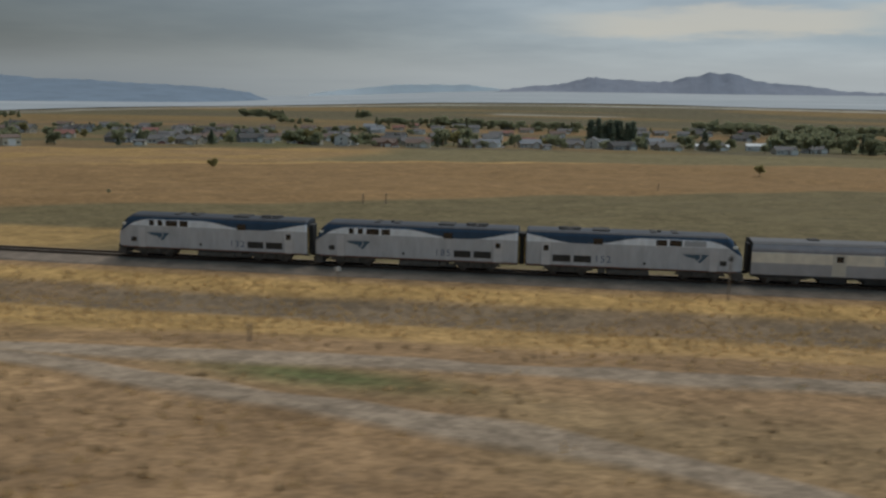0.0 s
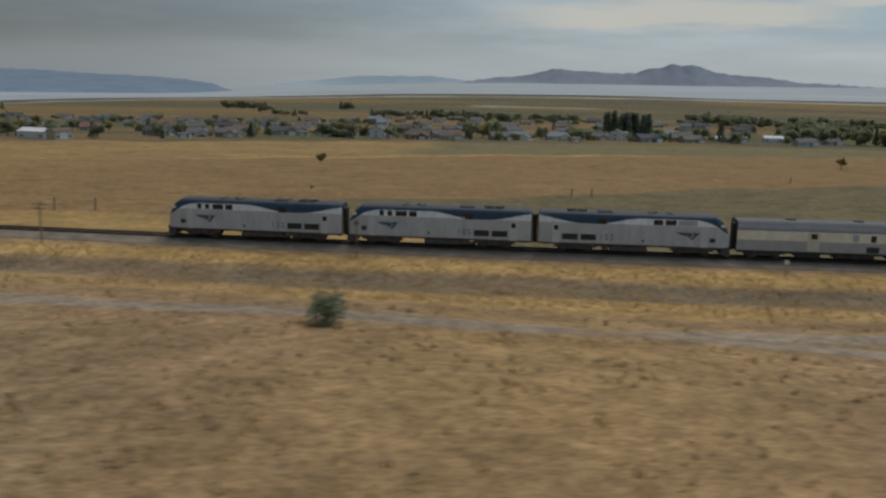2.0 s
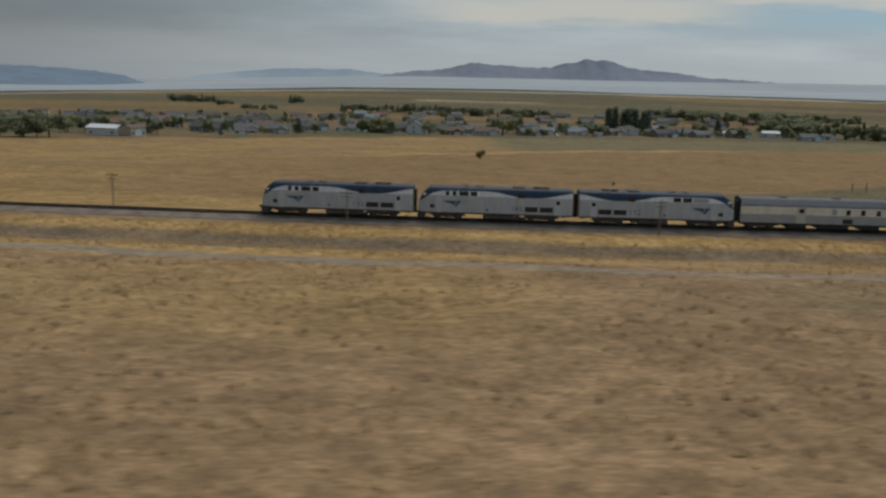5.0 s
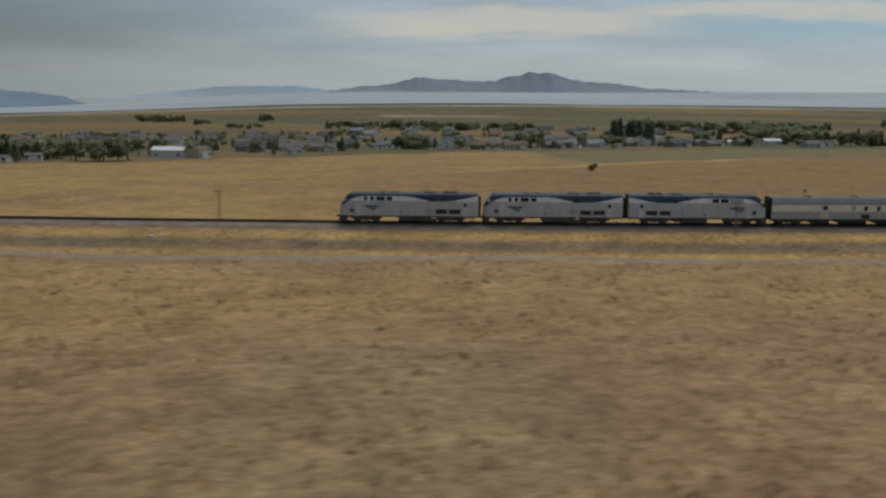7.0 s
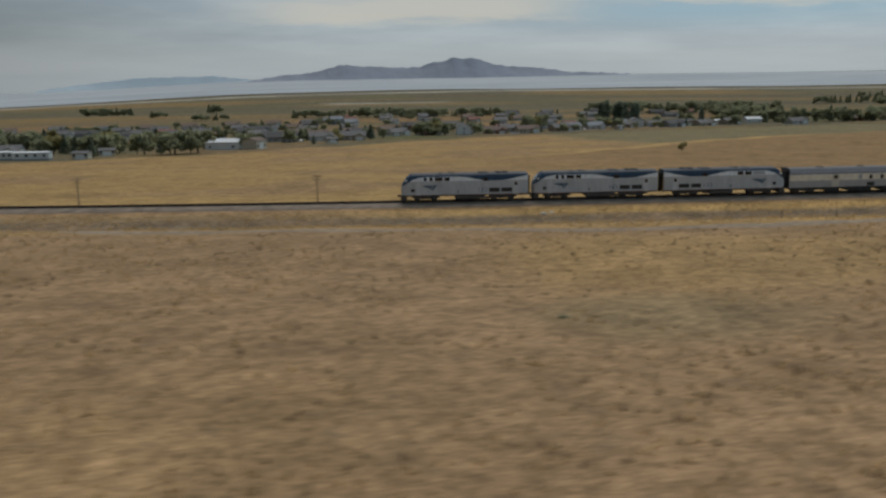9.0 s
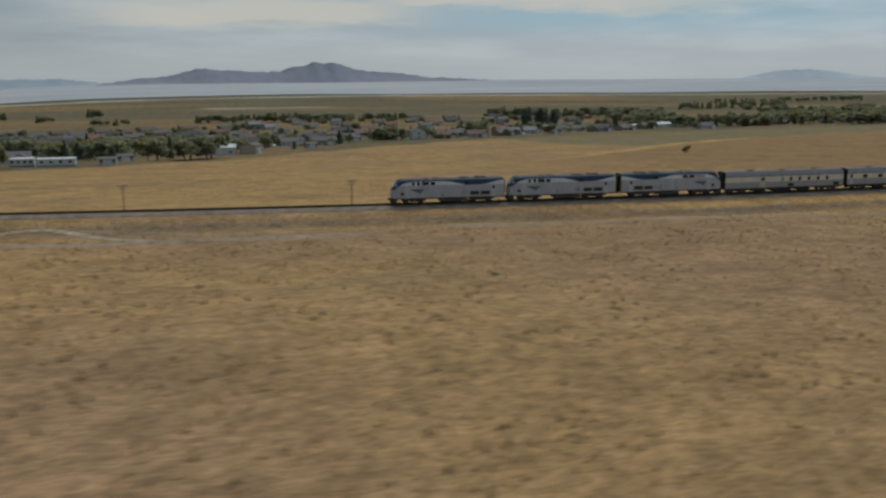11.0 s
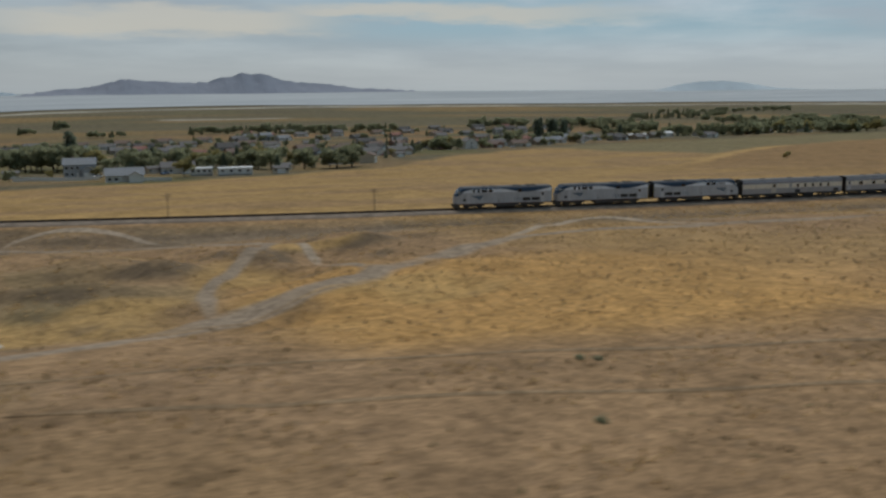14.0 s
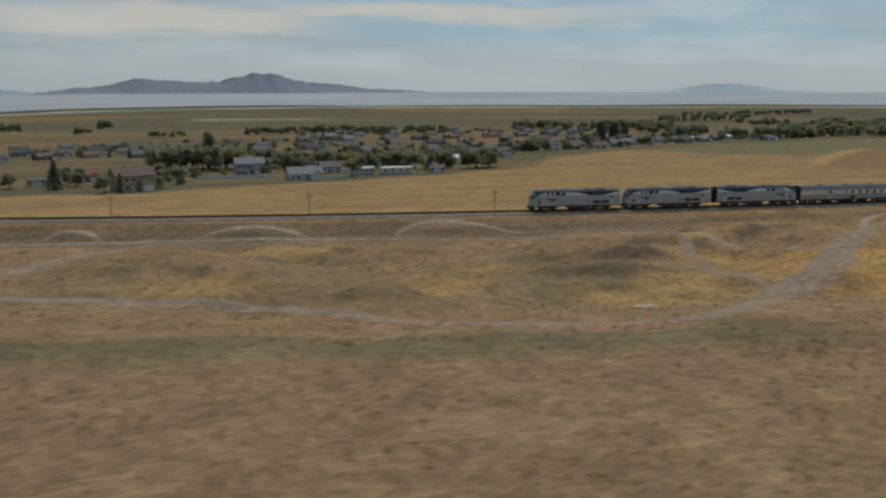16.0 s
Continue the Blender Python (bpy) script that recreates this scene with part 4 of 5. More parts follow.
# ---- trees ----
def leaf_material(name, colour, lo=0.7, hi=1.35):
    m = bpy.data.materials.new(name)
    m.use_nodes = True
    nt = m.node_tree
    N, L = nt.nodes.new, nt.links.new
    b = nt.nodes["Principled BSDF"]
    b.inputs["Roughness"].default_value = 0.8
    b.inputs["Specular IOR Level"].default_value = 0.15
    g = N("ShaderNodeNewGeometry")
    o = N("ShaderNodeObjectInfo")
    a = N("ShaderNodeMath")
    a.operation = "MULTIPLY_ADD"
    a.inputs[1].default_value = 0.6
    L(g.outputs["Random Per Island"], a.inputs[0])
    h = N("ShaderNodeMath")
    h.operation = "MULTIPLY"
    h.inputs[1].default_value = 0.4
    L(o.outputs["Random"], h.inputs[0])
    L(h.outputs[0], a.inputs[2])
    r = N("ShaderNodeValToRGB")
    e = r.color_ramp.elements
    e[0].color = (*[k * lo for k in colour], 1)
    e[1].color = (*[k * hi for k in colour], 1)
    L(a.outputs[0], r.inputs["Fac"])
    L(r.outputs["Color"], b.inputs["Base Color"])
    # thin blades and leaves let light through
    t = N("ShaderNodeBsdfTranslucent")
    L(r.outputs["Color"], t.inputs["Color"])
    mx = N("ShaderNodeMixShader")
    mx.inputs[0].default_value = 0.6
    L(b.outputs[0], mx.inputs[1])
    L(t.outputs[0], mx.inputs[2])
    L(mx.outputs[0], nt.nodes["Material Output"].inputs["Surface"])
    return m


# tree greens lightened so the base colour stands in for distance haze
M_LEAF = leaf_material("hazed_dusty_green_leaves", (0.31, 0.32, 0.20))
M_NEEDLE = leaf_material("dark_green_needles", (0.215, 0.245, 0.175))
M_AUTUMN = leaf_material("yellowing_leaves", (0.36, 0.32, 0.15))
M_SAGE = leaf_material("grey_green_sage_leaves", (0.26, 0.285, 0.19))
M_BARK = material("grey_brown_bark", (0.09, 0.07, 0.05), 0.9, 0, 0.3, 3.0)


def crown_mesh(name, lobes, leaf, count, mat, rng):
    """Many small bent leaf clumps spread over uneven lobes (centre, radii)."""
    co, fc = [], []
    for c, r in lobes:
        for _ in range(count):
            d = rng.normal(size=3)
            d /= np.linalg.norm(d)
            p = np.array(c) + d * np.array(r) * rng.uniform(0.55, 1.06)
            u = rng.normal(size=3)
            u /= np.linalg.norm(u)
            w = np.cross(u, d + rng.normal(size=3) * 0.6)
            w /= np.linalg.norm(w) + 1e-6
            s = leaf * rng.uniform(0.6, 1.3)
            k = len(co)
            co += [p - u * s, p - w * s * 0.7, p + u * s, p + w * s * 0.7]
            co[-3] = co[-3] + d * s * 0.35
            fc += [(k, k + 1, k + 2), (k, k + 2, k + 3)]
    me = bpy.data.meshes.new(name)
    me.from_pydata([tuple(map(float, c)) for c in co], [], fc)
    me.materials.append(mat)
    return me


def trunk_mesh(h, r, limbs, rng):
    bm = bmesh.new()
    add_cyl(bm, r, h, Matrix.Translation((0, 0, h / 2)), 8, r * 0.55)
    for _ in range(limbs):
        a, t = rng.uniform(0, 360), rng.uniform(28, 52)
        m = pose(0, 0, h * rng.uniform(0.6, 0.95), 0, 0, a) @ pose(0, 0, 0, 0, t) @ Matrix.Translation((0, 0, h * 0.3))
        add_cyl(bm, r * 0.45, h * 0.6, m, 6, r * 0.15)
    return mesh_of("trunk", bm, M_BARK)


TREE_KINDS = {}


def tree_kind(kind, seed):
    rng = np.random.RandomState(seed)
    if kind == "poplar":
        lobes = [((rng.uniform(-0.2, 0.2), rng.uniform(-0.2, 0.2), 0.16 + 0.11 * k), (0.19 - 0.014 * k, 0.19 - 0.014 * k, 0.11)) for k in range(8)]
        mat, trunk, leaf, count = M_NEEDLE, 0.3, 0.04, 90
        lobes = [((a * 0.15, b * 0.15, c), r) for (a, b, c), r in lobes]
    elif kind == "conifer":
        lobes = [((0, 0, 0.12 + 0.1 * k), (0.24 - 0.026 * k, 0.24 - 0.026 * k, 0.07)) for k in range(9)]
        mat, trunk, leaf, count = M_NEEDLE, 0.2, 0.045, 80
    elif kind == "shrub":
        lobes = [((rng.uniform(-0.3, 0.3), rng.uniform(-0.3, 0.3), rng.uniform(0.3, 0.6)), (rng.uniform(0.25, 0.4), rng.uniform(0.25, 0.4), rng.uniform(0.25, 0.38))) for _ in range(7)]
        mat, trunk, leaf, count = M_SAGE, 0.3, 0.055, 90
    else:
        lobes = [((0, 0, 0.6), (0.3, 0.3, 0.28))]
        for _ in range(9):
            a = rng.uniform(0, 6.283)
            q = rng.uniform(0.15, 0.34)
            lobes.append(((q * math.cos(a), q * math.sin(a), rng.uniform(0.32, 0.86)), (rng.uniform(0.13, 0.24), rng.uniform(0.13, 0.24), rng.uniform(0.11, 0.2))))
        mat, trunk, leaf, count = (M_AUTUMN if kind == "autumn" else M_LEAF), 0.42, 0.058, 105
    return crown_mesh("crown", lobes, leaf, count, mat, rng), trunk_mesh(trunk, 0.028, 3, rng)


LABELS = {"leafy": "haze-paled dusty green broadleaf tree with an uneven crown", "autumn": "yellowing broadleaf tree turning to autumn colour", "poplar": "tall narrow dark green poplar", "conifer": "dark green pointed conifer", "shrub": "grey green bushy shrub on dry grass"}


def plant(kind, x, y, h, group=""):
    """A tree of unit meshes, scaled to its height on its own object."""
    pick = (kind, random.randrange(3))
    if pick not in TREE_KINDS:
        TREE_KINDS[pick] = tree_kind(kind, len(TREE_KINDS) + 3)
    crown, trunk = TREE_KINDS[pick]
    e = new("shrub" if kind == "shrub" else "tree")
    wide = h * (random.uniform(0.62, 0.85) if kind == "shrub" and h > 1 else random.uniform(0.95, 1.45))
    e.matrix_basis = Matrix.LocRotScale((x, y, lift(x, y, -0.15)), Euler((0, 0, random.uniform(0, 6.28))), (wide, wide, h))
    for nm, me in (("trunk", trunk), ("crown", crown)):
        o = new(nm, me)
        o.parent = e
    tagged(e, LABELS[kind], "shrub" if kind == "shrub" else "tree", group)
    return e


class Woods:
    """Trees too far off to tell apart, gathered into one mesh."""

    def __init__(self):
        self.co, self.fc, self.n = [], [], 0

    def plant(self, kind, x, y, h):
        pick = (kind, random.randrange(3))
        if pick not in TREE_KINDS:
            TREE_KINDS[pick] = tree_kind(kind, len(TREE_KINDS) + 3)
        a, wide = random.uniform(0, 6.28), h * random.uniform(1.0, 1.6)
        for me in TREE_KINDS[pick]:
            c = np.empty(len(me.vertices) * 3)
            me.vertices.foreach_get("co", c)
            c = c.reshape(-1, 3)
            if me.name.startswith("trunk"):
                continue
            q = np.stack([(c[:, 0] * math.cos(a) - c[:, 1] * math.sin(a)) * wide + x, (c[:, 0] * math.sin(a) + c[:, 1] * math.cos(a)) * wide + y, c[:, 2] * h + lift(x, y, -0.3)], -1)
            self.fc += [tuple(k + self.n for k in p.vertices) for p in me.polygons]
            self.co.append(q)
            self.n += len(q)

    def finish(self, name, label):
        me = bpy.data.meshes.new(name)
        me.from_pydata(np.concatenate(self.co).tolist(), [], self.fc)
        me.materials.append(M_LEAF)
        tagged(new(name, me), label, "trees", kind="stuff")


# ---- houses ----
M_PANE = material("dark_house_window_glass", (0.03, 0.034, 0.04), 0.15, 0, 0.2, 1.0, spec=0.6)
M_TRIM = material("white_trim_paint", (0.70, 0.69, 0.66), 0.6, 0, 0.06, 1.0)
WALLS = {"white": (0.66, 0.65, 0.62), "beige": (0.42, 0.36, 0.28), "grey": (0.30, 0.31, 0.32), "brick": (0.26, 0.15, 0.11), "blue": (0.36, 0.385, 0.41), "cream": (0.55, 0.49, 0.38)}
ROOFS = {"grey": (0.135, 0.13, 0.13), "brown": (0.15, 0.105, 0.085), "slate": (0.20, 0.215, 0.235), "white": (0.66, 0.67, 0.68), "red": (0.22, 0.10, 0.08), "dark": (0.07, 0.068, 0.068)}
WALL_M = {k: material(k + "_siding", c, 0.75, 0, 0.08, 0.8, 0.15, 10.0, stretch=(0.3, 0.3, 4)) for k, c in WALLS.items()}
ROOF_M = {k: material(k + "_shingle_roof", c, 0.85, 0, 0.2, 1.2, 0.3, 9.0) for k, c in ROOFS.items()}


def gable(bm, w, d, z0, rise, over):
    """A ridged roof slab along x with eaves and thickness."""
    t = 0.18
    a, b = w / 2 + over, d / 2 + over
    drop = rise * over / (d / 2)
    up = [(-a, -b, z0 - drop), (a, -b, z0 - drop), (a, 0, z0 + rise), (-a, 0, z0 + rise), (a, b, z0 - drop), (-a, b, z0 - drop)]
    lo = [bm.verts.new((x, y, z)) for x, y, z in up]
    hi = [bm.verts.new((x, y, z + t)) for x, y, z in up]
    for q in ((0, 1, 2, 3), (3, 2, 4, 5)):
        bm.faces.new([hi[i] for i in q])
        bm.faces.new([lo[i] for i in q[::-1]])
    for i, j in ((0, 1), (1, 2), (2, 4), (4, 5), (5, 3), (3, 0)):
        bm.faces.new((lo[i], lo[j], hi[j], hi[i]))
    bmesh.ops.recalc_face_normals(bm, faces=bm.faces)
    return bm


def wall_block(bm, w, d, h, rise, wing=None):
    a, b = w / 2, d / 2
    base = [(-a, -b), (a, -b), (a, b), (-a, b)]
    lo = [bm.verts.new((x, y, -1.2)) for x, y in base]
    hi = [bm.verts.new((x, y, h)) for x, y in base]
    pk = [bm.verts.new((-a, 0, h + rise)), bm.verts.new((a, 0, h + rise))]
    bm.faces.new((lo[0], lo[1], hi[1], hi[0]))
    bm.faces.new((lo[2], lo[3], hi[3], hi[2]))
    bm.faces.new((lo[1], lo[2], hi[2], pk[1], hi[1]))
    bm.faces.new((lo[3], lo[0], hi[0], pk[0], hi[3]))
    bm.faces.new((hi[0], hi[1], pk[1], pk[0]))
    bm.faces.new((hi[2], hi[3], pk[0], pk[1]))
    bm.faces.new(lo[::-1])
    return bm


def build_house(w, d, storeys, wall, roof, wing=True, garage=True):
    e = new("house")
    h, rise = 2.6 * storeys + 0.3, d * 0.24
    wm, rm = WALL_M[wall], ROOF_M[roof]
    part("wall", wall_block(bmesh.new(), w, d, h, rise), wm, e)
    part("roof", gable(bmesh.new(), w, d, h, rise, 0.5), rm, e)
    if wing:
        ww, wd = w * 0.36, d * 0.5
        for nm, bm, m in (("wing_wall", wall_block(bmesh.new(), wd * 1.6, ww, h * (0.98 if storeys == 1 else 0.6), ww * 0.3), wm), ("wing_roof", gable(bmesh.new(), wd * 1.6, ww, h * (0.98 if storeys == 1 else 0.6), ww * 0.3, 0.4), rm)):
            part(nm, bm, m, e, at=pose(w * 0.27, -d * 0.42, 0, 0, 0, 90))
        if garage:
            part("garage_door", box(w * 0.27 - ww * 0.36, w * 0.27 + ww * 0.36, -d * 0.42 - wd * 0.8 - 0.06, -d * 0.42 - wd * 0.8 + 0.05, 0, 2.2, 0.02), M_TRIM, e)
    for s in range(storeys):
        for k in range(3):
            x = -w * 0.40 + k * w * 0.17
            if s == 0 and k == 2:
                part("door", box(x - 0.45, x + 0.45, -d / 2 - 0.05, -d / 2 + 0.05, 0, 2.05, 0.01), M_TRIM, e)
                continue
            f = part("window", box(x - 0.72, x + 0.72, -d / 2 - 0.05, -d / 2 + 0.05, 0.85 + 2.6 * s, 2.05 + 2.6 * s), M_TRIM, e)
            part("pane", box(x - 0.6, x + 0.6, -d / 2 - 0.08, -d / 2 + 0.02, 0.95 + 2.6 * s, 1.95 + 2.6 * s), M_PANE, f)
        for sx in (-1, 1):
            f = part("window", box(sx * w / 2 - 0.05, sx * w / 2 + 0.05, -0.7, 0.7, 0.85 + 2.6 * s, 2.05 + 2.6 * s), M_TRIM, e)
            part("pane", box(sx * w / 2 - 0.08, sx * w / 2 + 0.08, -0.58, 0.58, 0.95 + 2.6 * s, 1.95 + 2.6 * s), M_PANE, f)
    part("chimney", box(-w * 0.2 - 0.35, -w * 0.2 + 0.35, 0.5, 1.1, h, h + rise + 0.7, 0.03), WALL_M["brick"], e)
    return e


def build_barn(w, d, h, wall, roof):
    e = new("barn")
    part("wall", wall_block(bmesh.new(), w, d, h, d * 0.16), WALL_M[wall], e)
    part("roof", gable(bmesh.new(), w, d, h, d * 0.16, 0.35), ROOF_M[roof], e, "pale sheet metal roof" if roof == "white" else "")
    part("barn_door", box(-1.8, 1.8, -d / 2 - 0.08, -d / 2 + 0.05, -0.1, h * 0.85, 0.02), M_TRIM, e)
    for x in (-w * 0.35, w * 0.35):
        part("window", box(x - 0.6, x + 0.6, -d / 2 - 0.06, -d / 2 + 0.05, 1.2, 2.1), M_PANE, e)
    return e


def build_trailer(w, wall):
    e = new("mobile_home")
    part("wall", box(-w / 2, w / 2, -2.1, 2.1, 0.5, 3.0, 0.08), WALL_M[wall], e)
    part("skirting", box(-w / 2 + 0.1, w / 2 - 0.1, -2.0, 2.0, -1.0, 0.5), WALL_M["grey"], e)
    part("roof", gable(bmesh.new(), w, 4.2, 3.0, 0.35, 0.15), ROOF_M["white"], e)
    for k in range(4):
        x = -w * 0.38 + k * w * 0.25
        part("window", box(x - 0.55, x + 0.55, -2.16, -2.05, 1.5, 2.4), M_PANE, e)
    part("door", box(-0.45, 0.45, -2.16, -2.05, 0.6, 2.55), M_TRIM, e)
    return e


PROTO = {}


def settle(key, make, label, category, x, y, yaw, group):
    m = pose(x, y, lift(x, y, 0.1), 0, 0, yaw)
    if key in PROTO:
        return copy_thing(PROTO[key], m)
    ob = make()
    ob.matrix_basis = m
    PROTO[key] = tagged(ob, label, category, group)
    return ob


HOUSE_KINDS = {
    "ranch_grey": (lambda: build_house(15, 9, 1, "beige", "grey"), "low beige house with a grey shingle roof"),
    "ranch_brown": (lambda: build_house(15, 9, 1, "cream", "brown"), "low cream house with a brown shingle roof"),
    "ranch_white": (lambda: build_house(14, 8.5, 1, "white", "grey"), "low white house with a grey shingle roof"),
    "ranch_brick": (lambda: build_house(15, 9, 1, "brick", "brown"), "low brick house with a brown roof"),
    "slate": (lambda: build_house(14, 10, 1, "white", "slate"), "white house with a blue grey roof"),
    "red": (lambda: build_house(12, 9, 1, "beige", "red"), "beige house with a reddish roof"),
    "two_grey": (lambda: build_house(12.5, 9.5, 2, "blue", "slate"), "two storey blue grey house with a slate roof"),
    "two_beige": (lambda: build_house(13, 9.5, 2, "beige", "brown"), "two storey beige house with a brown roof"),
    "two_white": (lambda: build_house(11, 9, 2, "white", "grey"), "two storey white house with a grey gable roof"),
    "dark": (lambda: build_house(17, 10, 1, "grey", "dark"), "low grey house with a dark roof"),
}


def put_house(kind, x, y, yaw):
    make, label = HOUSE_KINDS[kind]
    return settle(kind, make, label, "house", x, y, yaw, "houses of the town")


for kind, x, y, yaw in (("two_beige", -436, 203, 8), ("red", -447, 285, 4), ("two_grey", -378, 279, -6), ("ranch_white", -338, 279, -4), ("slate", -364, 240, -4), ("ranch_grey", -322, 339, 0), ("dark", -222, 402, -6), ("ranch_white", -200, 408, 6), ("ranch_grey", -181, 405, -8)):
    put_house(kind, x, y, yaw)
for kind, x, y, yaw in (("ranch_brown", -127, 462, 5), ("two_white", -104, 460, 85), ("ranch_brick", -80, 470, -5), ("ranch_brown", -58, 467, 4), ("slate", -17, 500, -4), ("slate", 8, 522, 12), ("two_white", 50, 545, 80), ("ranch_grey", 36, 530, 0), ("ranch_white", 72, 560, 9), ("ranch_grey", 98, 562, -6), ("ranch_white", 172, 520, 14), ("ranch_grey", -28, 488, 20)):
    put_house(kind, x, y, yaw)
for kind, x, y, yaw in (("dark", -335, 520, 5), ("ranch_grey", -392, 560, -4), ("dark", -251, 600, 3), ("ranch_white", -203, 648, -6), ("ranch_grey", -289, 622, 10), ("ranch_brown", -215, 694, 0), ("dark", -375, 610, -5), ("ranch_grey", -333, 604, 4), ("ranch_white", -303, 562, -3),
                        ("ranch_grey", -264, 717, 5), ("ranch_white", -236, 664, 8), ("slate", -176, 850, -10), ("dark", -471, 661, 4), ("ranch_grey", -443, 638, -3), ("dark", -413, 680, 5), ("ranch_white", -395, 632, 0), ("ranch_grey", -365, 700, -8), ("ranch_white", -334, 712, 6), ("dark", -304, 706, 0), ("two_grey", -172, 800, 12)):
    put_house(kind, x, y, yaw)

settle("long_barn", lambda: build_barn(23, 7, 2.8, "white", "white"), "long low white shed with a pale metal roof", "barn", 134, 575, 2, "barns of the town")
settle("barn", lambda: build_barn(13, 9, 3.4, "white", "white"), "white barn with a pale metal roof", "barn", 163, 570, -4, "barns of the town")
settle("workshop", lambda: build_barn(16, 9, 3.8, "white", "white"), "white workshop with a pale metal roof at the field edge", "barn", -250, 322, -10, "barns of the town")
settle("box_barn", lambda: build_barn(9, 8, 4.2, "cream", "brown"), "cream boxy barn at the field edge", "barn", -235, 316, 60, "barns of the town")
settle("shed", lambda: build_barn(6.5, 4.5, 2.4, "cream", "grey"), "small cream garden shed with a grey roof", "shed", -294, 266, 10, "sheds of the town")
for x, y, yaw in ((-300, 247, -8), (-466, 255, 5), (-348, 283, 20), (-405, 300, 0), (-195, 372, 12), (-150, 450, 0), (20, 500, 30)):
    settle("shed", None, "", "", x, y, yaw, "")
for x, y, yaw, w in ((-319, 249, -7, 14), (-332, 255, -5, 9)):
    settle("trailer%d" % w, lambda: build_trailer(w, "white"), "white mobile home with a pale roof", "mobile home", x, y, yaw, "mobile homes")

# streets of houses further back
rng = random.Random(7)
TOWN_HOUSES = [(o.matrix_basis.translation.x, o.matrix_basis.translation.y) for o in scene.objects if o.parent is None and o.name.split(".")[0] in ("house", "barn", "mobile_home")]


def town_edge(x):
    return float(np.interp(x, [-700, -470, -423, -307, -205, -120, -40, 60, 160, 320], [190, 215, 225, 256, 350, 425, 455, 485, 520, 560]))


def free_plot(x, y, gap=21):
    return all(math.hypot(x - a, y - b) > gap for a, b in TOWN_HOUSES)


def row_of_houses(x0, x1, y0, y1, n, kinds):
    """Houses along a street from end to end, where a plot is free."""
    for k in range(n):
        f = (k + rng.uniform(-0.2, 0.2)) / max(1, n - 1)
        x, y = x0 + (x1 - x0) * f, y0 + (y1 - y0) * f + rng.uniform(-6, 6)
        if free_plot(x, y):
            TOWN_HOUSES.append((x, y))
            put_house(rng.choice(kinds), x, y, math.degrees(math.atan2(y1 - y0, x1 - x0)) + rng.uniform(-14, 14))


LOW = ["ranch_grey", "ranch_brown", "ranch_white", "ranch_brick", "dark", "red"]
MIXED = ["ranch_grey", "ranch_white", "slate", "ranch_brown", "dark", "two_white", "red"]
row_of_houses(-190, -60, 432, 492, 5, LOW)
row_of_houses(-40, 130, 478, 545, 7, MIXED)
row_of_houses(-230, 60, 455, 590, 11, MIXED)
row_of_houses(-300, -120, 470, 560, 7, LOW)
row_of_houses(-520, -250, 560, 640, 9, LOW)
row_of_houses(-250, 110, 640, 690, 9, MIXED)
row_of_houses(-520, -200, 735, 800, 9, LOW)
row_of_houses(-200, 180, 770, 800, 10, MIXED)
row_of_houses(-160, 260, 860, 890, 10, MIXED)
row_of_houses(-150, 220, 960, 985, 8, MIXED)
row_of_houses(190, 420, 560, 600, 5, LOW)

# ---- planting ----
for kind, x, y, h in (("conifer", -460, 232, 11), ("leafy", -475, 250, 6), ("leafy", -449, 270, 7), ("leafy", -446, 194, 6.5), ("conifer", -441, 193, 7), ("leafy", -424, 216, 7), ("leafy", -416, 236, 8), ("conifer", -414, 240, 8), ("leafy", -405, 258, 5), ("leafy", -425, 250, 6), ("leafy", -486, 262, 5)):
    plant(kind, x, y, h, "trees of the town")
for kind, x, y, h in (("leafy", -402, 392, 13), ("leafy", -394, 386, 14), ("leafy", -386, 380, 13), ("leafy", -379, 374, 14), ("leafy", -371, 366, 13), ("poplar", -377, 378, 19), ("autumn", -368, 358, 12), ("leafy", -350, 360, 12), ("leafy", -343, 352, 11), ("conifer", -340, 350, 12), ("leafy", -330, 346, 8), ("leafy", -312, 326, 8), ("conifer", -304, 316, 11), ("leafy", -296, 304, 8), ("leafy", -300, 312, 9), ("autumn", -309, 334, 10), ("leafy", -290, 330, 9), ("leafy", -280, 345, 10), ("leafy", -274, 355, 9), ("leafy", -268, 366, 10), ("conifer", -242, 362, 9), ("leafy", -236, 356, 8), ("autumn", -285, 360, 10), ("leafy", -318, 360, 9)):
    plant(kind, x, y, h, "trees of the town")
for kind, x, y, h in (("conifer", -170, 410, 9), ("leafy", -162, 418, 7), ("leafy", -133, 448, 10), ("autumn", -125, 456, 11), ("leafy", -118, 450, 9), ("leafy", -95, 476, 9), ("leafy", -48, 500, 12), ("autumn", -42, 508, 11), ("leafy", -35, 512, 13), ("leafy", -2, 518, 10), ("leafy", 22, 540, 9), ("leafy", 84, 580, 9), ("leafy", 118, 600, 10), ("poplar", 132, 600, 13), ("leafy", 150, 598, 9), ("leafy", 178, 585, 11), ("conifer", 184, 590, 14)):
    plant(kind, x, y, h, "trees of the town")
for k in range(20):
    a = k / 19
    plant(rng.choice(["leafy", "leafy", "leafy", "autumn", "conifer"]), -342 + 86 * a + rng.uniform(-4, 4), 310 - 38 * a + rng.uniform(-7, 7), rng.uniform(8, 11.5), "trees of the town")
for k in range(9):
    plant("leafy", -405 + 4.2 * k + rng.uniform(-1.5, 1.5), 368 - 1.5 * k + rng.uniform(-6, 6), rng.uniform(11, 14), "trees of the town")
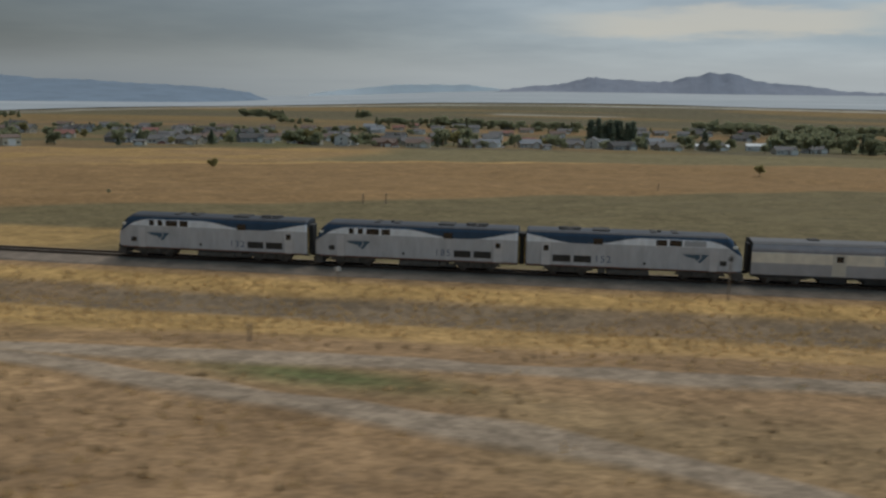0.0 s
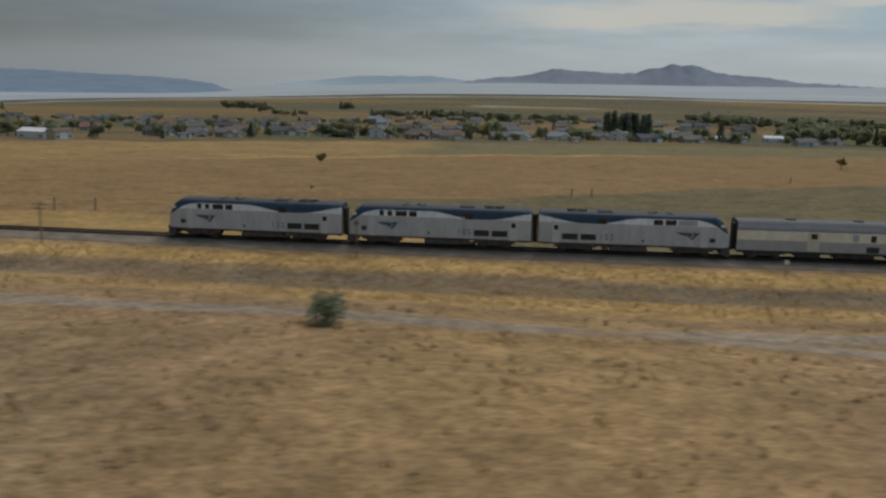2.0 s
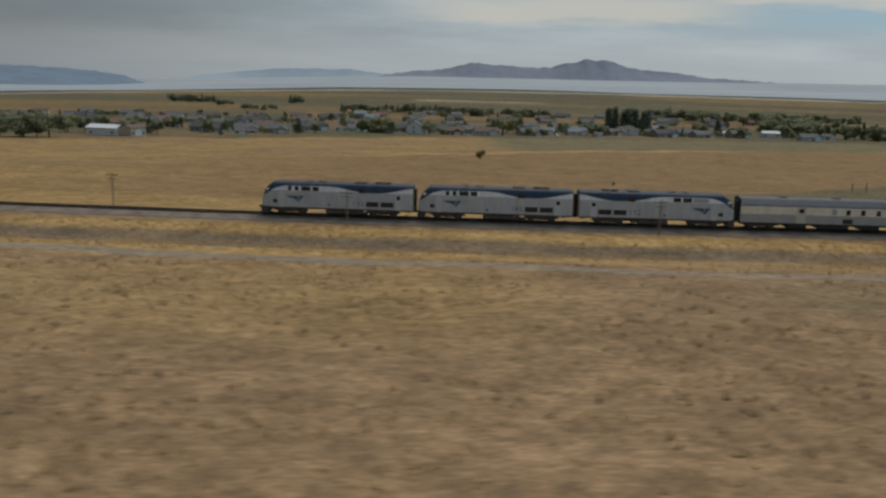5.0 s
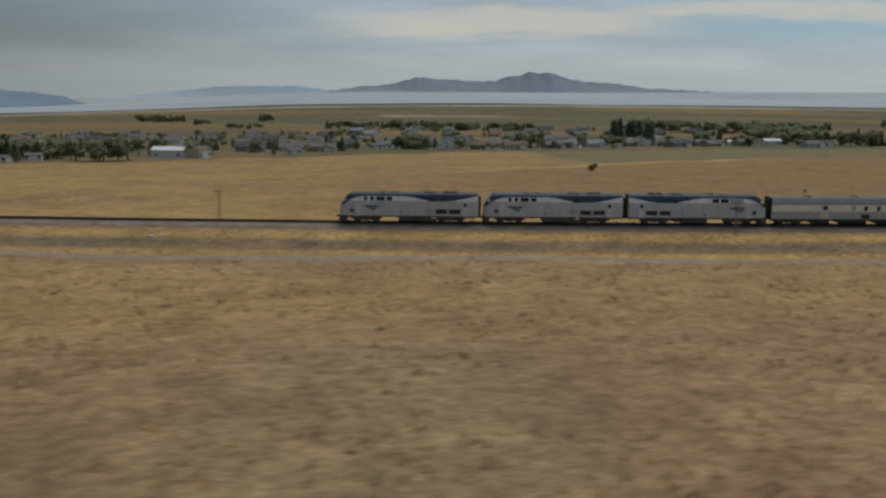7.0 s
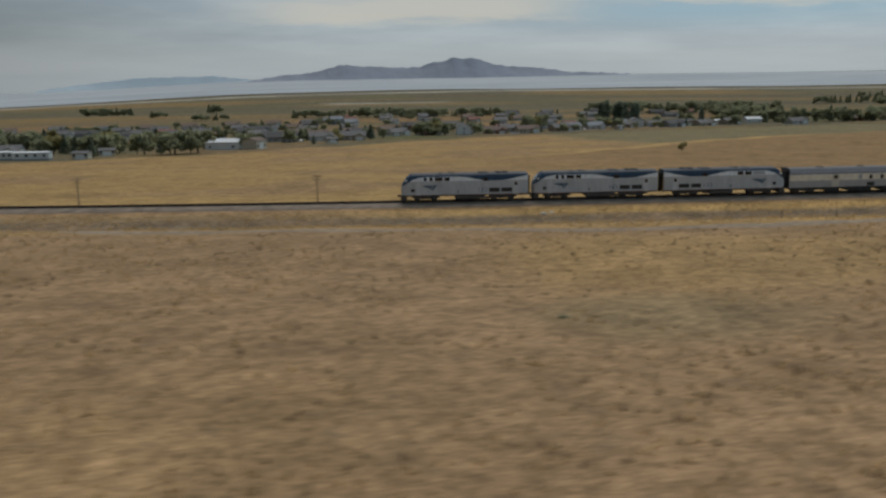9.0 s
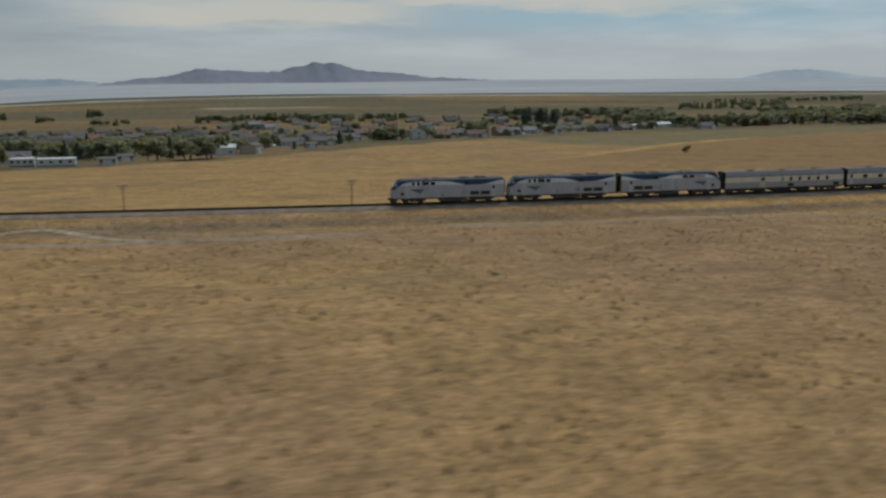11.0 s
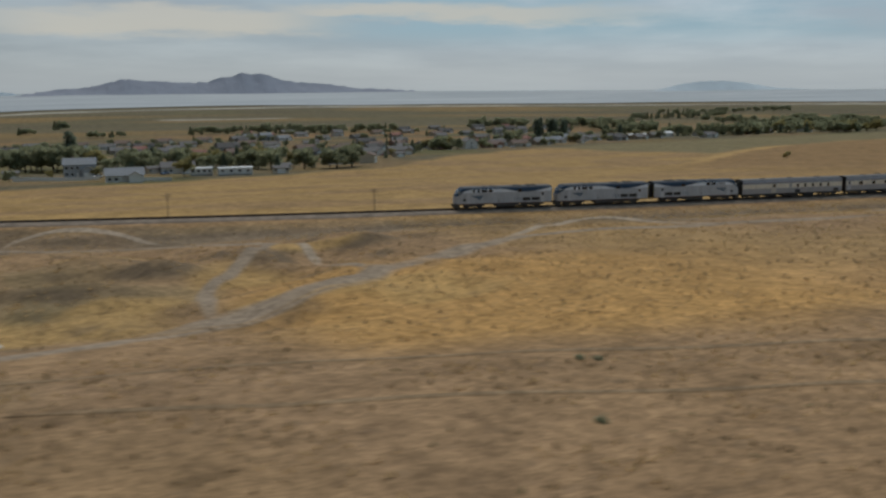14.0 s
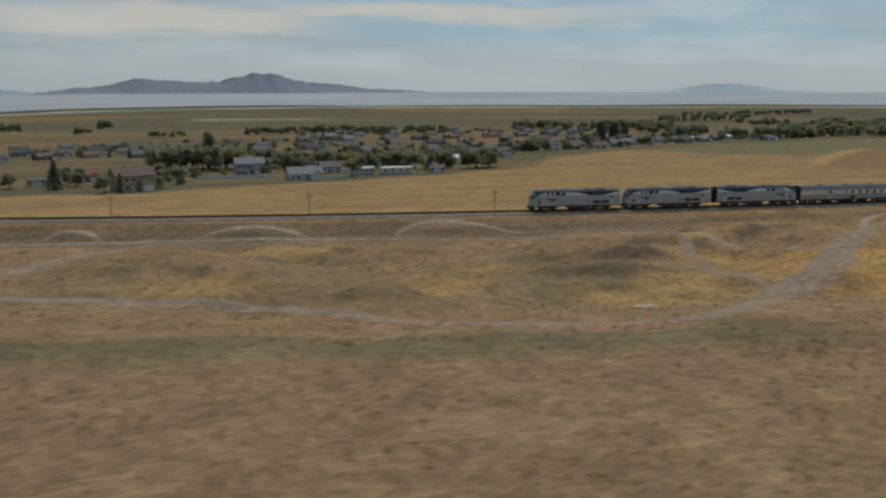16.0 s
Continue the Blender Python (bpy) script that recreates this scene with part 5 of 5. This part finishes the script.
for x, y, h in ((-356, 300, 10), (-350, 306, 11), (-346, 297, 8), (-330, 312, 9), (-322, 314, 9), (-312, 302, 9), (-297, 300, 10), (-364, 296, 8), (-436, 214, 6), (-428, 205, 5), (-452, 240, 6)):
    plant("leafy", x, y, h, "trees of the town")
for k in range(8):
    plant("poplar", 50 + 4.4 * k + rng.uniform(-1, 1), 618 + rng.uniform(-5, 5), rng.uniform(17, 23), "poplars of the town")
# dense groves north of the barns
for k in range(64):
    a = rng.random()
    plant(rng.choice(["leafy", "leafy", "leafy", "autumn", "conifer"]), 190 + 230 * a + rng.uniform(-8, 8), 548 + 55 * rng.random() - 40 * a, rng.uniform(8, 14), "grove trees")
# beside the houses
woods = Woods()
for hx, hy in TOWN_HOUSES:
    for k in range(rng.choice((1, 2, 2, 3))):
        a = rng.uniform(0, 6.283)
        x, y = hx + rng.uniform(10, 15) * math.cos(a), hy + rng.uniform(8, 13) * math.sin(a)
        if y < town_edge(x) - 8 or not free_plot(x, y, 8.5):
            continue
        kind = rng.choice(["leafy", "leafy", "leafy", "autumn", "conifer"])
        if y < 700:
            plant(kind, x, y, rng.uniform(4, 8.5), "street trees")
        else:
            woods.plant(kind, x, y, rng.uniform(4, 8))
# groves, close-set in clumps
for k in range(13):
    cx, cy = rng.uniform(190, 820), rng.uniform(640, 1050)
    for i in range(rng.randint(6, 13)):
        woods.plant(rng.choice(["leafy", "leafy", "leafy", "autumn"]), cx + rng.gauss(0, 20), cy + rng.gauss(0, 9), rng.uniform(9, 16))
for x0, x1, y, n, h in ((-215, -120, 1010, 18, 10), (-135, -60, 980, 14, 12), (-330, -290, 985, 8, 8), (-425, -385, 715, 9, 6), (-545, -470, 1400, 22, 12), (-355, -335, 1455, 5, 15), (-90, 40, 960, 20, 10), (-405, -385, 1160, 6, 9), (300, 400, 930, 12, 12), (700, 950, 1350, 26, 14), (460, 700, 760, 34, 12), (900, 1300, 1500, 30, 13), (-820, -700, 1000, 24, 9)):
    for k in range(n):
        woods.plant(rng.choice(["leafy", "leafy", "conifer"]), x0 + (x1 - x0) * (k + rng.uniform(-0.3, 0.3)) / n, y + rng.uniform(-7, 7), h * rng.uniform(0.75, 1.2))
for cx, cy in ((330, 640), (400, 600), (470, 650), (540, 610), (600, 690), (680, 640), (430, 740)):
    for i in range(10):
        woods.plant(rng.choice(["leafy", "leafy", "leafy", "autumn"]), cx + rng.gauss(0, 20), cy + rng.gauss(0, 12), rng.uniform(8, 13))
woods.finish("far_woods", "haze-paled dusty green windbreaks and groves far across the plain")
# lone ones in the fields
plant("autumn", -72, 187, 3.8)
plant("autumn", 106.9, 239, 4.2)
plant("shrub", -46.6, 79, 1.1)
plant("shrub", -14.1, -40.7, 3.2)
# low green bushes in the pasture
for x, y, h in ((-361.8, -75.2, 0.8), (-360.6, -75.8, 0.6), (-368.6, -87.6, 0.7), (-331.9, -86.6, 0.5), (-325.2, -80.7, 0.45), (-307.3, -60.1, 0.5), (-256.3, -50, 0.6), (-198.2, -72.3, 0.5), (-146.9, -61.5, 0.5), (-136.5, -40.7, 0.5), (-42.9, -67.6, 0.5)):
    plant("shrub", x, y, h, "low pasture bushes")


# ---- poles, posts, fences ----
M_POLE = material("weathered_grey_pole_wood", (0.26, 0.20, 0.145), 0.9, 0, 0.25, 2.0, stretch=(1, 1, 0.2))


def build_pole():
    e = new("telegraph_pole")
    bm = bmesh.new()
    add_cyl(bm, 0.12, 5.4, pose(0, 0, 2.0), 10, 0.08)
    part("pole", bm, M_POLE, e)
    part("crossarm", box(-0.9, 0.9, -0.06, 0.06, 4.25, 4.36, 0.01), M_POLE, e)
    part("crossarm", box(-0.7, 0.7, -0.06, 0.06, 3.75, 3.85, 0.01), M_POLE, e)
    for x in (-0.8, -0.4, 0.4, 0.8):
        part("insulator", add_cyl(bmesh.new(), 0.045, 0.14, pose(x, 0, 4.43), 8, 0.03), M_GLASS, e)
    return e


for k in range(1, 14):
    x = -12 - 40.1 * k
    settle("pole", build_pole, "weathered wooden telegraph pole with crossarms beside the track", "pole", x - (4 if k < 3 else 0), float(rail_y(x)) + (-4.6 if k < 3 else 8.2), 0, "telegraph poles")


def build_post(h, r):
    e = new("fence_post")
    part("post", add_cyl(bmesh.new(), r, h + 0.5, pose(0, 0, h / 2 - 0.25, random.uniform(-2, 2), random.uniform(-3, 3)), 8, r * 0.85), M_POLE, e)
    return e


for x, y in ((5.8, 79), (9.8, 81), (66, 150), (-72.2, 27), (-66.8, 29), ):
    settle("post", lambda: build_post(1.9, 0.13), "short weathered wooden post in dry grass", "post", x, y, random.uniform(0, 90), "fence posts")


for x, y in ((26.4, -31.5), (-139.1, -13.4), (-148.6, -15)):
    settle("low_post", lambda: build_post(1.1, 0.1), "low weathered wooden post below the railway bank", "post", x, y, random.uniform(0, 90), "low posts")


def build_trackside_pole():
    e = new("signal_pole")
    part("pole", add_cyl(bmesh.new(), 0.09, 4.6, pose(0, 0, 1.9), 10, 0.07), M_POLE, e)
    part("marker_board", box(-0.2, 0.2, -0.12, -0.08, 3.5, 3.9, 0.01), M_TRUCK, e)
    return e


settle("signal", build_trackside_pole, "slim dark trackside pole with a small board", "pole", -19.5, float(rail_y(-19.5)) - 5.2, 0, "trackside poles")
settle("signal", None, "", "", 61, float(rail_y(61)) - 5.2, 0, "")


def build_milepost():
    e = new("marker_post")
    part("post", box(-0.06, 0.06, -0.06, 0.06, -0.4, 1.5, 0.01), M_POLE, e)
    part("plate", box(-0.22, 0.22, -0.1, -0.06, 1.1, 1.55, 0.01), M_TRIM, e, "pale blank plate")
    return e


settle("mile", build_milepost, "low trackside marker post with a pale plate", "marker post", 25, float(rail_y(25)) - 5.6, 0, "")


def build_pipe_gate():
    """A bent pipe rail on three wooden posts with a shrubby branch lying over one end."""
    e = new("pipe_barrier")
    a, b, c = Vector((-315.2, -94.2, 0)), Vector((-312.7, -95.0, 0)), Vector((-309.9, -95.3, 0))
    o = Vector((b.x, b.y, lift(b.x, b.y)))
    e.location = o
    tops = []
    for p in (a, b, c):
        z = lift(p.x, p.y) - o.z
        part("post", add_cyl(bmesh.new(), 0.10, 1.4, pose(p.x - o.x, p.y - o.y, z + 0.4), 8, 0.09), M_POLE, e)
        tops.append(Vector((p.x - o.x, p.y - o.y, z + 1.0)))
    tops[0].z -= 0.3
    M = material("dark_green_pipe_paint", (0.05, 0.07, 0.05), 0.5, 0.2, 0.2, 2.0)
    for p, q in ((tops[0], tops[1]), (tops[1], tops[2])):
        d = q - p
        m = Matrix.Translation((p + q) / 2) @ d.to_track_quat("Z", "Y").to_matrix().to_4x4()
        part("rail", add_cyl(bmesh.new(), 0.055, d.length, m, 8), M, e, "dark green pipe rail")
    return tagged(e, "dark green pipe barrier rail on wooden posts in dry pasture", "barrier")


build_pipe_gate()
for x, y, h in ((-310.3, -94.0, 0.7), (-311.3, -92.4, 0.6), (-312.1, -91.2, 0.55)):
    plant("shrub", x, y, h)

# white picket fence lines at the edge of town
for x0, y0, x1, y1 in ((-404, 262, -372, 258), (-370, 246, -347, 234)):
    e = new("fence")
    n = int(math.hypot(x1 - x0, y1 - y0) / 2.4)
    e.location = (x0, y0, lift(x0, y0))
    for k in range(n):
        p = Vector((x0 + (x1 - x0) * k / n, y0 + (y1 - y0) * k / n, 0))
        q = Vector((x0 + (x1 - x0) * (k + 1) / n, y0 + (y1 - y0) * (k + 1) / n, 0))
        z = lift(p.x, p.y) - e.location.z
        yaw = math.degrees(math.atan2(y1 - y0, x1 - x0))
        part("panel", box(0, (q - p).length, -0.02, 0.02, -0.3, 1.45), M_TRIM, e, at=pose(p.x - x0, p.y - y0, z, 0, 0, yaw))
    tagged(e, "white solid panel fence along back gardens", "fence", "garden fences")

# ---- parked cars ----
def build_car(colour):
    e = new("car")
    body = loft([(-2.15, 0.72, 0.45, 0.85, 0.2), (-2.0, 0.84, 0.3, 0.95, 0.2), (-0.9, 0.88, 0.28, 1.0, 0.2), (1.5, 0.88, 0.28, 1.0, 0.2), (2.1, 0.82, 0.35, 0.92, 0.2)])
    part("body", body, colour, e)
    part("cabin", loft([(-1.0, 0.74, 0.9, 1.0, 0.1), (-0.35, 0.72, 0.9, 1.45, 0.2), (1.1, 0.70, 0.9, 1.45, 0.2), (1.75, 0.74, 0.9, 1.0, 0.1)]), M_GLASS, e)
    for x in (-1.35, 1.3):
        for s in (-1, 1):
            part("wheel", add_cyl(bmesh.new(), 0.32, 0.2, pose(x, s * 0.8, 0.32, 90), 14), M_DARK, e)
    return e


CAR_M = {k: material(k + "_car_paint", c, 0.3, 0.1, 0.05, 1.0) for k, c in (("white", (0.7, 0.7, 0.7)), ("blue", (0.08, 0.14, 0.25)), ("red", (0.25, 0.05, 0.04)))}
for c, x, y, yaw in (("white", -331, 259, 10), ("white", -212, 396, 80), ("blue", -345, 268, 40), ("white", -70, 455, 0), ("red", -130, 452, 20), ("white", -8, 495, 80), ("blue", 60, 535, 10), ("white", -372, 268, 0), ("white", 110, 552, 0), ("red", -195, 397, 10)):
    settle("car_" + c, lambda: build_car(CAR_M[c]), c + " parked car beside a house", "car", x, y, yaw, "parked cars")

# ---- loose things in the pasture ----
M_ROCK = material("pale_grey_concrete", (0.5, 0.48, 0.44), 0.9, 0, 0.15, 2.0, 0.4, 8)
for x, y, s in ((-401.9, -37.2, 0.6), (-403.2, -36.9, 0.45), (-31.9, -71.5, 0.3), (-251.8, -98.4, 0.2), (-226, -101.5, 0.24), (-236, -85.9, 0.22), (-179, 0.4, 0.45), (-177.6, 0.9, 0.35)):
    bm = bmesh.new()
    bmesh.ops.create_icosphere(bm, subdivisions=2, radius=s)
    for v in bm.verts:
        n = noise.noise(v.co * 1.7 + Vector((x, y, 0)))
        v.co = Vector((v.co.x * 1.3, v.co.y * 0.9, v.co.z * 0.5)) * (1 + 0.45 * n)
    o = part("rock", bm, M_ROCK)
    o.location = (x, y, lift(x, y, 0.12 * s))
    tagged(o, "pale grey chunk of broken concrete in dry grass", "rock", "concrete chunks")

M_NET = material("faded_orange_netting", (0.45, 0.19, 0.13), 0.8, 0, 0.3, 1.5, 0.4, 10)


def build_netting():
    bm = bmesh.new()
    last = None
    for k in range(48):
        x = -441 + 0.62 * k
        v = float(np.interp(x, [-445, -439, -432.7, -427, -419, -408], [-96, -102.2, -107.4, -112.2, -114.6, -114.6]))
        y = float(rail_y(x)) + v + 0.25 * math.sin(k * 0.9)
        w = 0.5 + 0.22 * math.sin(k * 1.7)
        z = lift(x, y)
        ring = [bm.verts.new((x, y - w, z + 0.02)), bm.verts.new((x, y, z + 0.16 + 0.12 * math.sin(k * 2.3))), bm.verts.new((x, y + w, z + 0.02))]
        if last:
            bm.faces.new((last[0], ring[0], ring[1], last[1]))
            bm.faces.new((last[1], ring[1], ring[2], last[2]))
        last = ring
    tagged(part("safety_netting", bm, M_NET), "faded orange safety netting crumpled along the trail", "netting")


build_netting()


# ---- grass and brush ----
def tufts(name, label, count, xr, vr, size, mat, blades, seed, keep=None):
    rng = np.random.RandomState(seed)
    x = rng.uniform(*xr, count)
    v = rng.uniform(*vr, count)
    if keep is not None:
        k = keep(x, v, rng)
        x, v = x[k], v[k]
    y = v + rail_y(x)
    # none on the trodden trails
    k = np.array([(round(float(a)), round(float(b))) not in TRODDEN for a, b in zip(x, y)])
    x, y = x[k], y[k]
    z = height(x, y)
    n = len(x)
    s = size * rng.uniform(0.5, 1.5, n)
    co, fc = [], []
    for b in range(blades):
        a = rng.uniform(0, 2 * np.pi, n)
        lean = rng.uniform(0.2, 0.9, n)
        dx, dy = np.cos(a), np.sin(a)
        ox, oy = rng.normal(0, 0.35, n) * s, rng.normal(0, 0.35, n) * s
        p = np.stack([x + ox - dy * s * 0.22, y + oy + dx * s * 0.22, z - 0.03], -1)
        q = np.stack([x + ox + dy * s * 0.22, y + oy - dx * s * 0.22, z - 0.03], -1)
        t = np.stack([x + ox + dx * lean * s, y + oy + dy * lean * s, z + s * rng.uniform(0.6, 1.1, n)], -1)
        k = len(co) * n
        co.append(np.stack([p, q, t], 1).reshape(-1, 3))
    co = np.concatenate(co)
    fc = np.arange(len(co)).reshape(-1, 3)
    me = bpy.data.meshes.new(name)
    me.from_pydata(co.tolist(), [], fc.tolist())
    me.materials.append(mat)
    return tagged(new(name, me), label, name.replace("_", " "), kind="stuff")


M_STRAW = leaf_material("dry_straw_blades", (0.58, 0.41, 0.21), 0.78, 1.18)
M_BRUSH = leaf_material("olive_weed_leaves", (0.33, 0.28, 0.155), 0.75, 1.2)
M_MATTED = leaf_material("matted_brown_blades", (0.31, 0.228, 0.132), 0.75, 1.2)
M_BANKWEED = leaf_material("brown_bank_weeds", (0.36, 0.27, 0.18), 0.8, 1.2)


def patchy(cell, seed, cut):
    def keep(x, v, rng):
        return lattice_noise(x, v, cell, seed) + rng.uniform(-0.2, 0.2, len(x)) > cut
    return keep


tufts("dry_grass", "tussocks of dry straw coloured grass", 60000, (-540, 120), (-190, -4.6), 0.30, M_STRAW, 4, 61, patchy(7, 21, 0.45))
tufts("dry_grass", "taller straw coloured grass along the railway bank", 11000, (-335, 120), (-26, -5.2), 0.30, M_STRAW, 4, 62, patchy(9, 22, 0.4))
tufts("dry_grass", "matted brown grass in patches over the pasture", 40000, (-540, 120), (-190, -30), 0.3, M_MATTED, 4, 65, patchy(5, 25, 0.56))
tufts("weeds", "olive low weeds scattered over the pasture", 6500, (-540, 120), (-190, -34), 0.26, M_BRUSH, 5, 63, patchy(4.5, 23, 0.7))
tufts("weeds", "dark low weeds on the railway bank", 1300, (-520, 120), (-18, -9), 0.26, M_BANKWEED, 6, 64, patchy(6, 24, 0.45))


# ---- the train's run: seconds and the place of its nose along the line ----
RUN = [
    (0, 0.02),
    (2, -42.60),
    (4, -86.26),
    (6.5, -141.77),
    (8, -176.05),
    (10, -223.72),
    (12.5, -284.23),
    (14, -320.25),
    (16, -369.70),
]


def motions():
    for ob, offset, length, flipped in VEHICLES:
        rows = []
        for t, x in RUN:
            a, b = x + offset + 3.5, x + offset + length - 3.5
            p, q = Vector((a, float(rail_y(a)), 0)), Vector((b, float(rail_y(b)), 0))
            turn = math.atan2(q.y - p.y, q.x - p.x)
            d = (q - p).normalized()
            nose = p - d * 3.5
            if flipped:
                nose = q + d * 3.5
                turn += math.pi
            rows.append((t, pose(nose.x, nose.y, 0, 0, 0, math.degrees(turn))))
        walk(ob, rows)


motions()
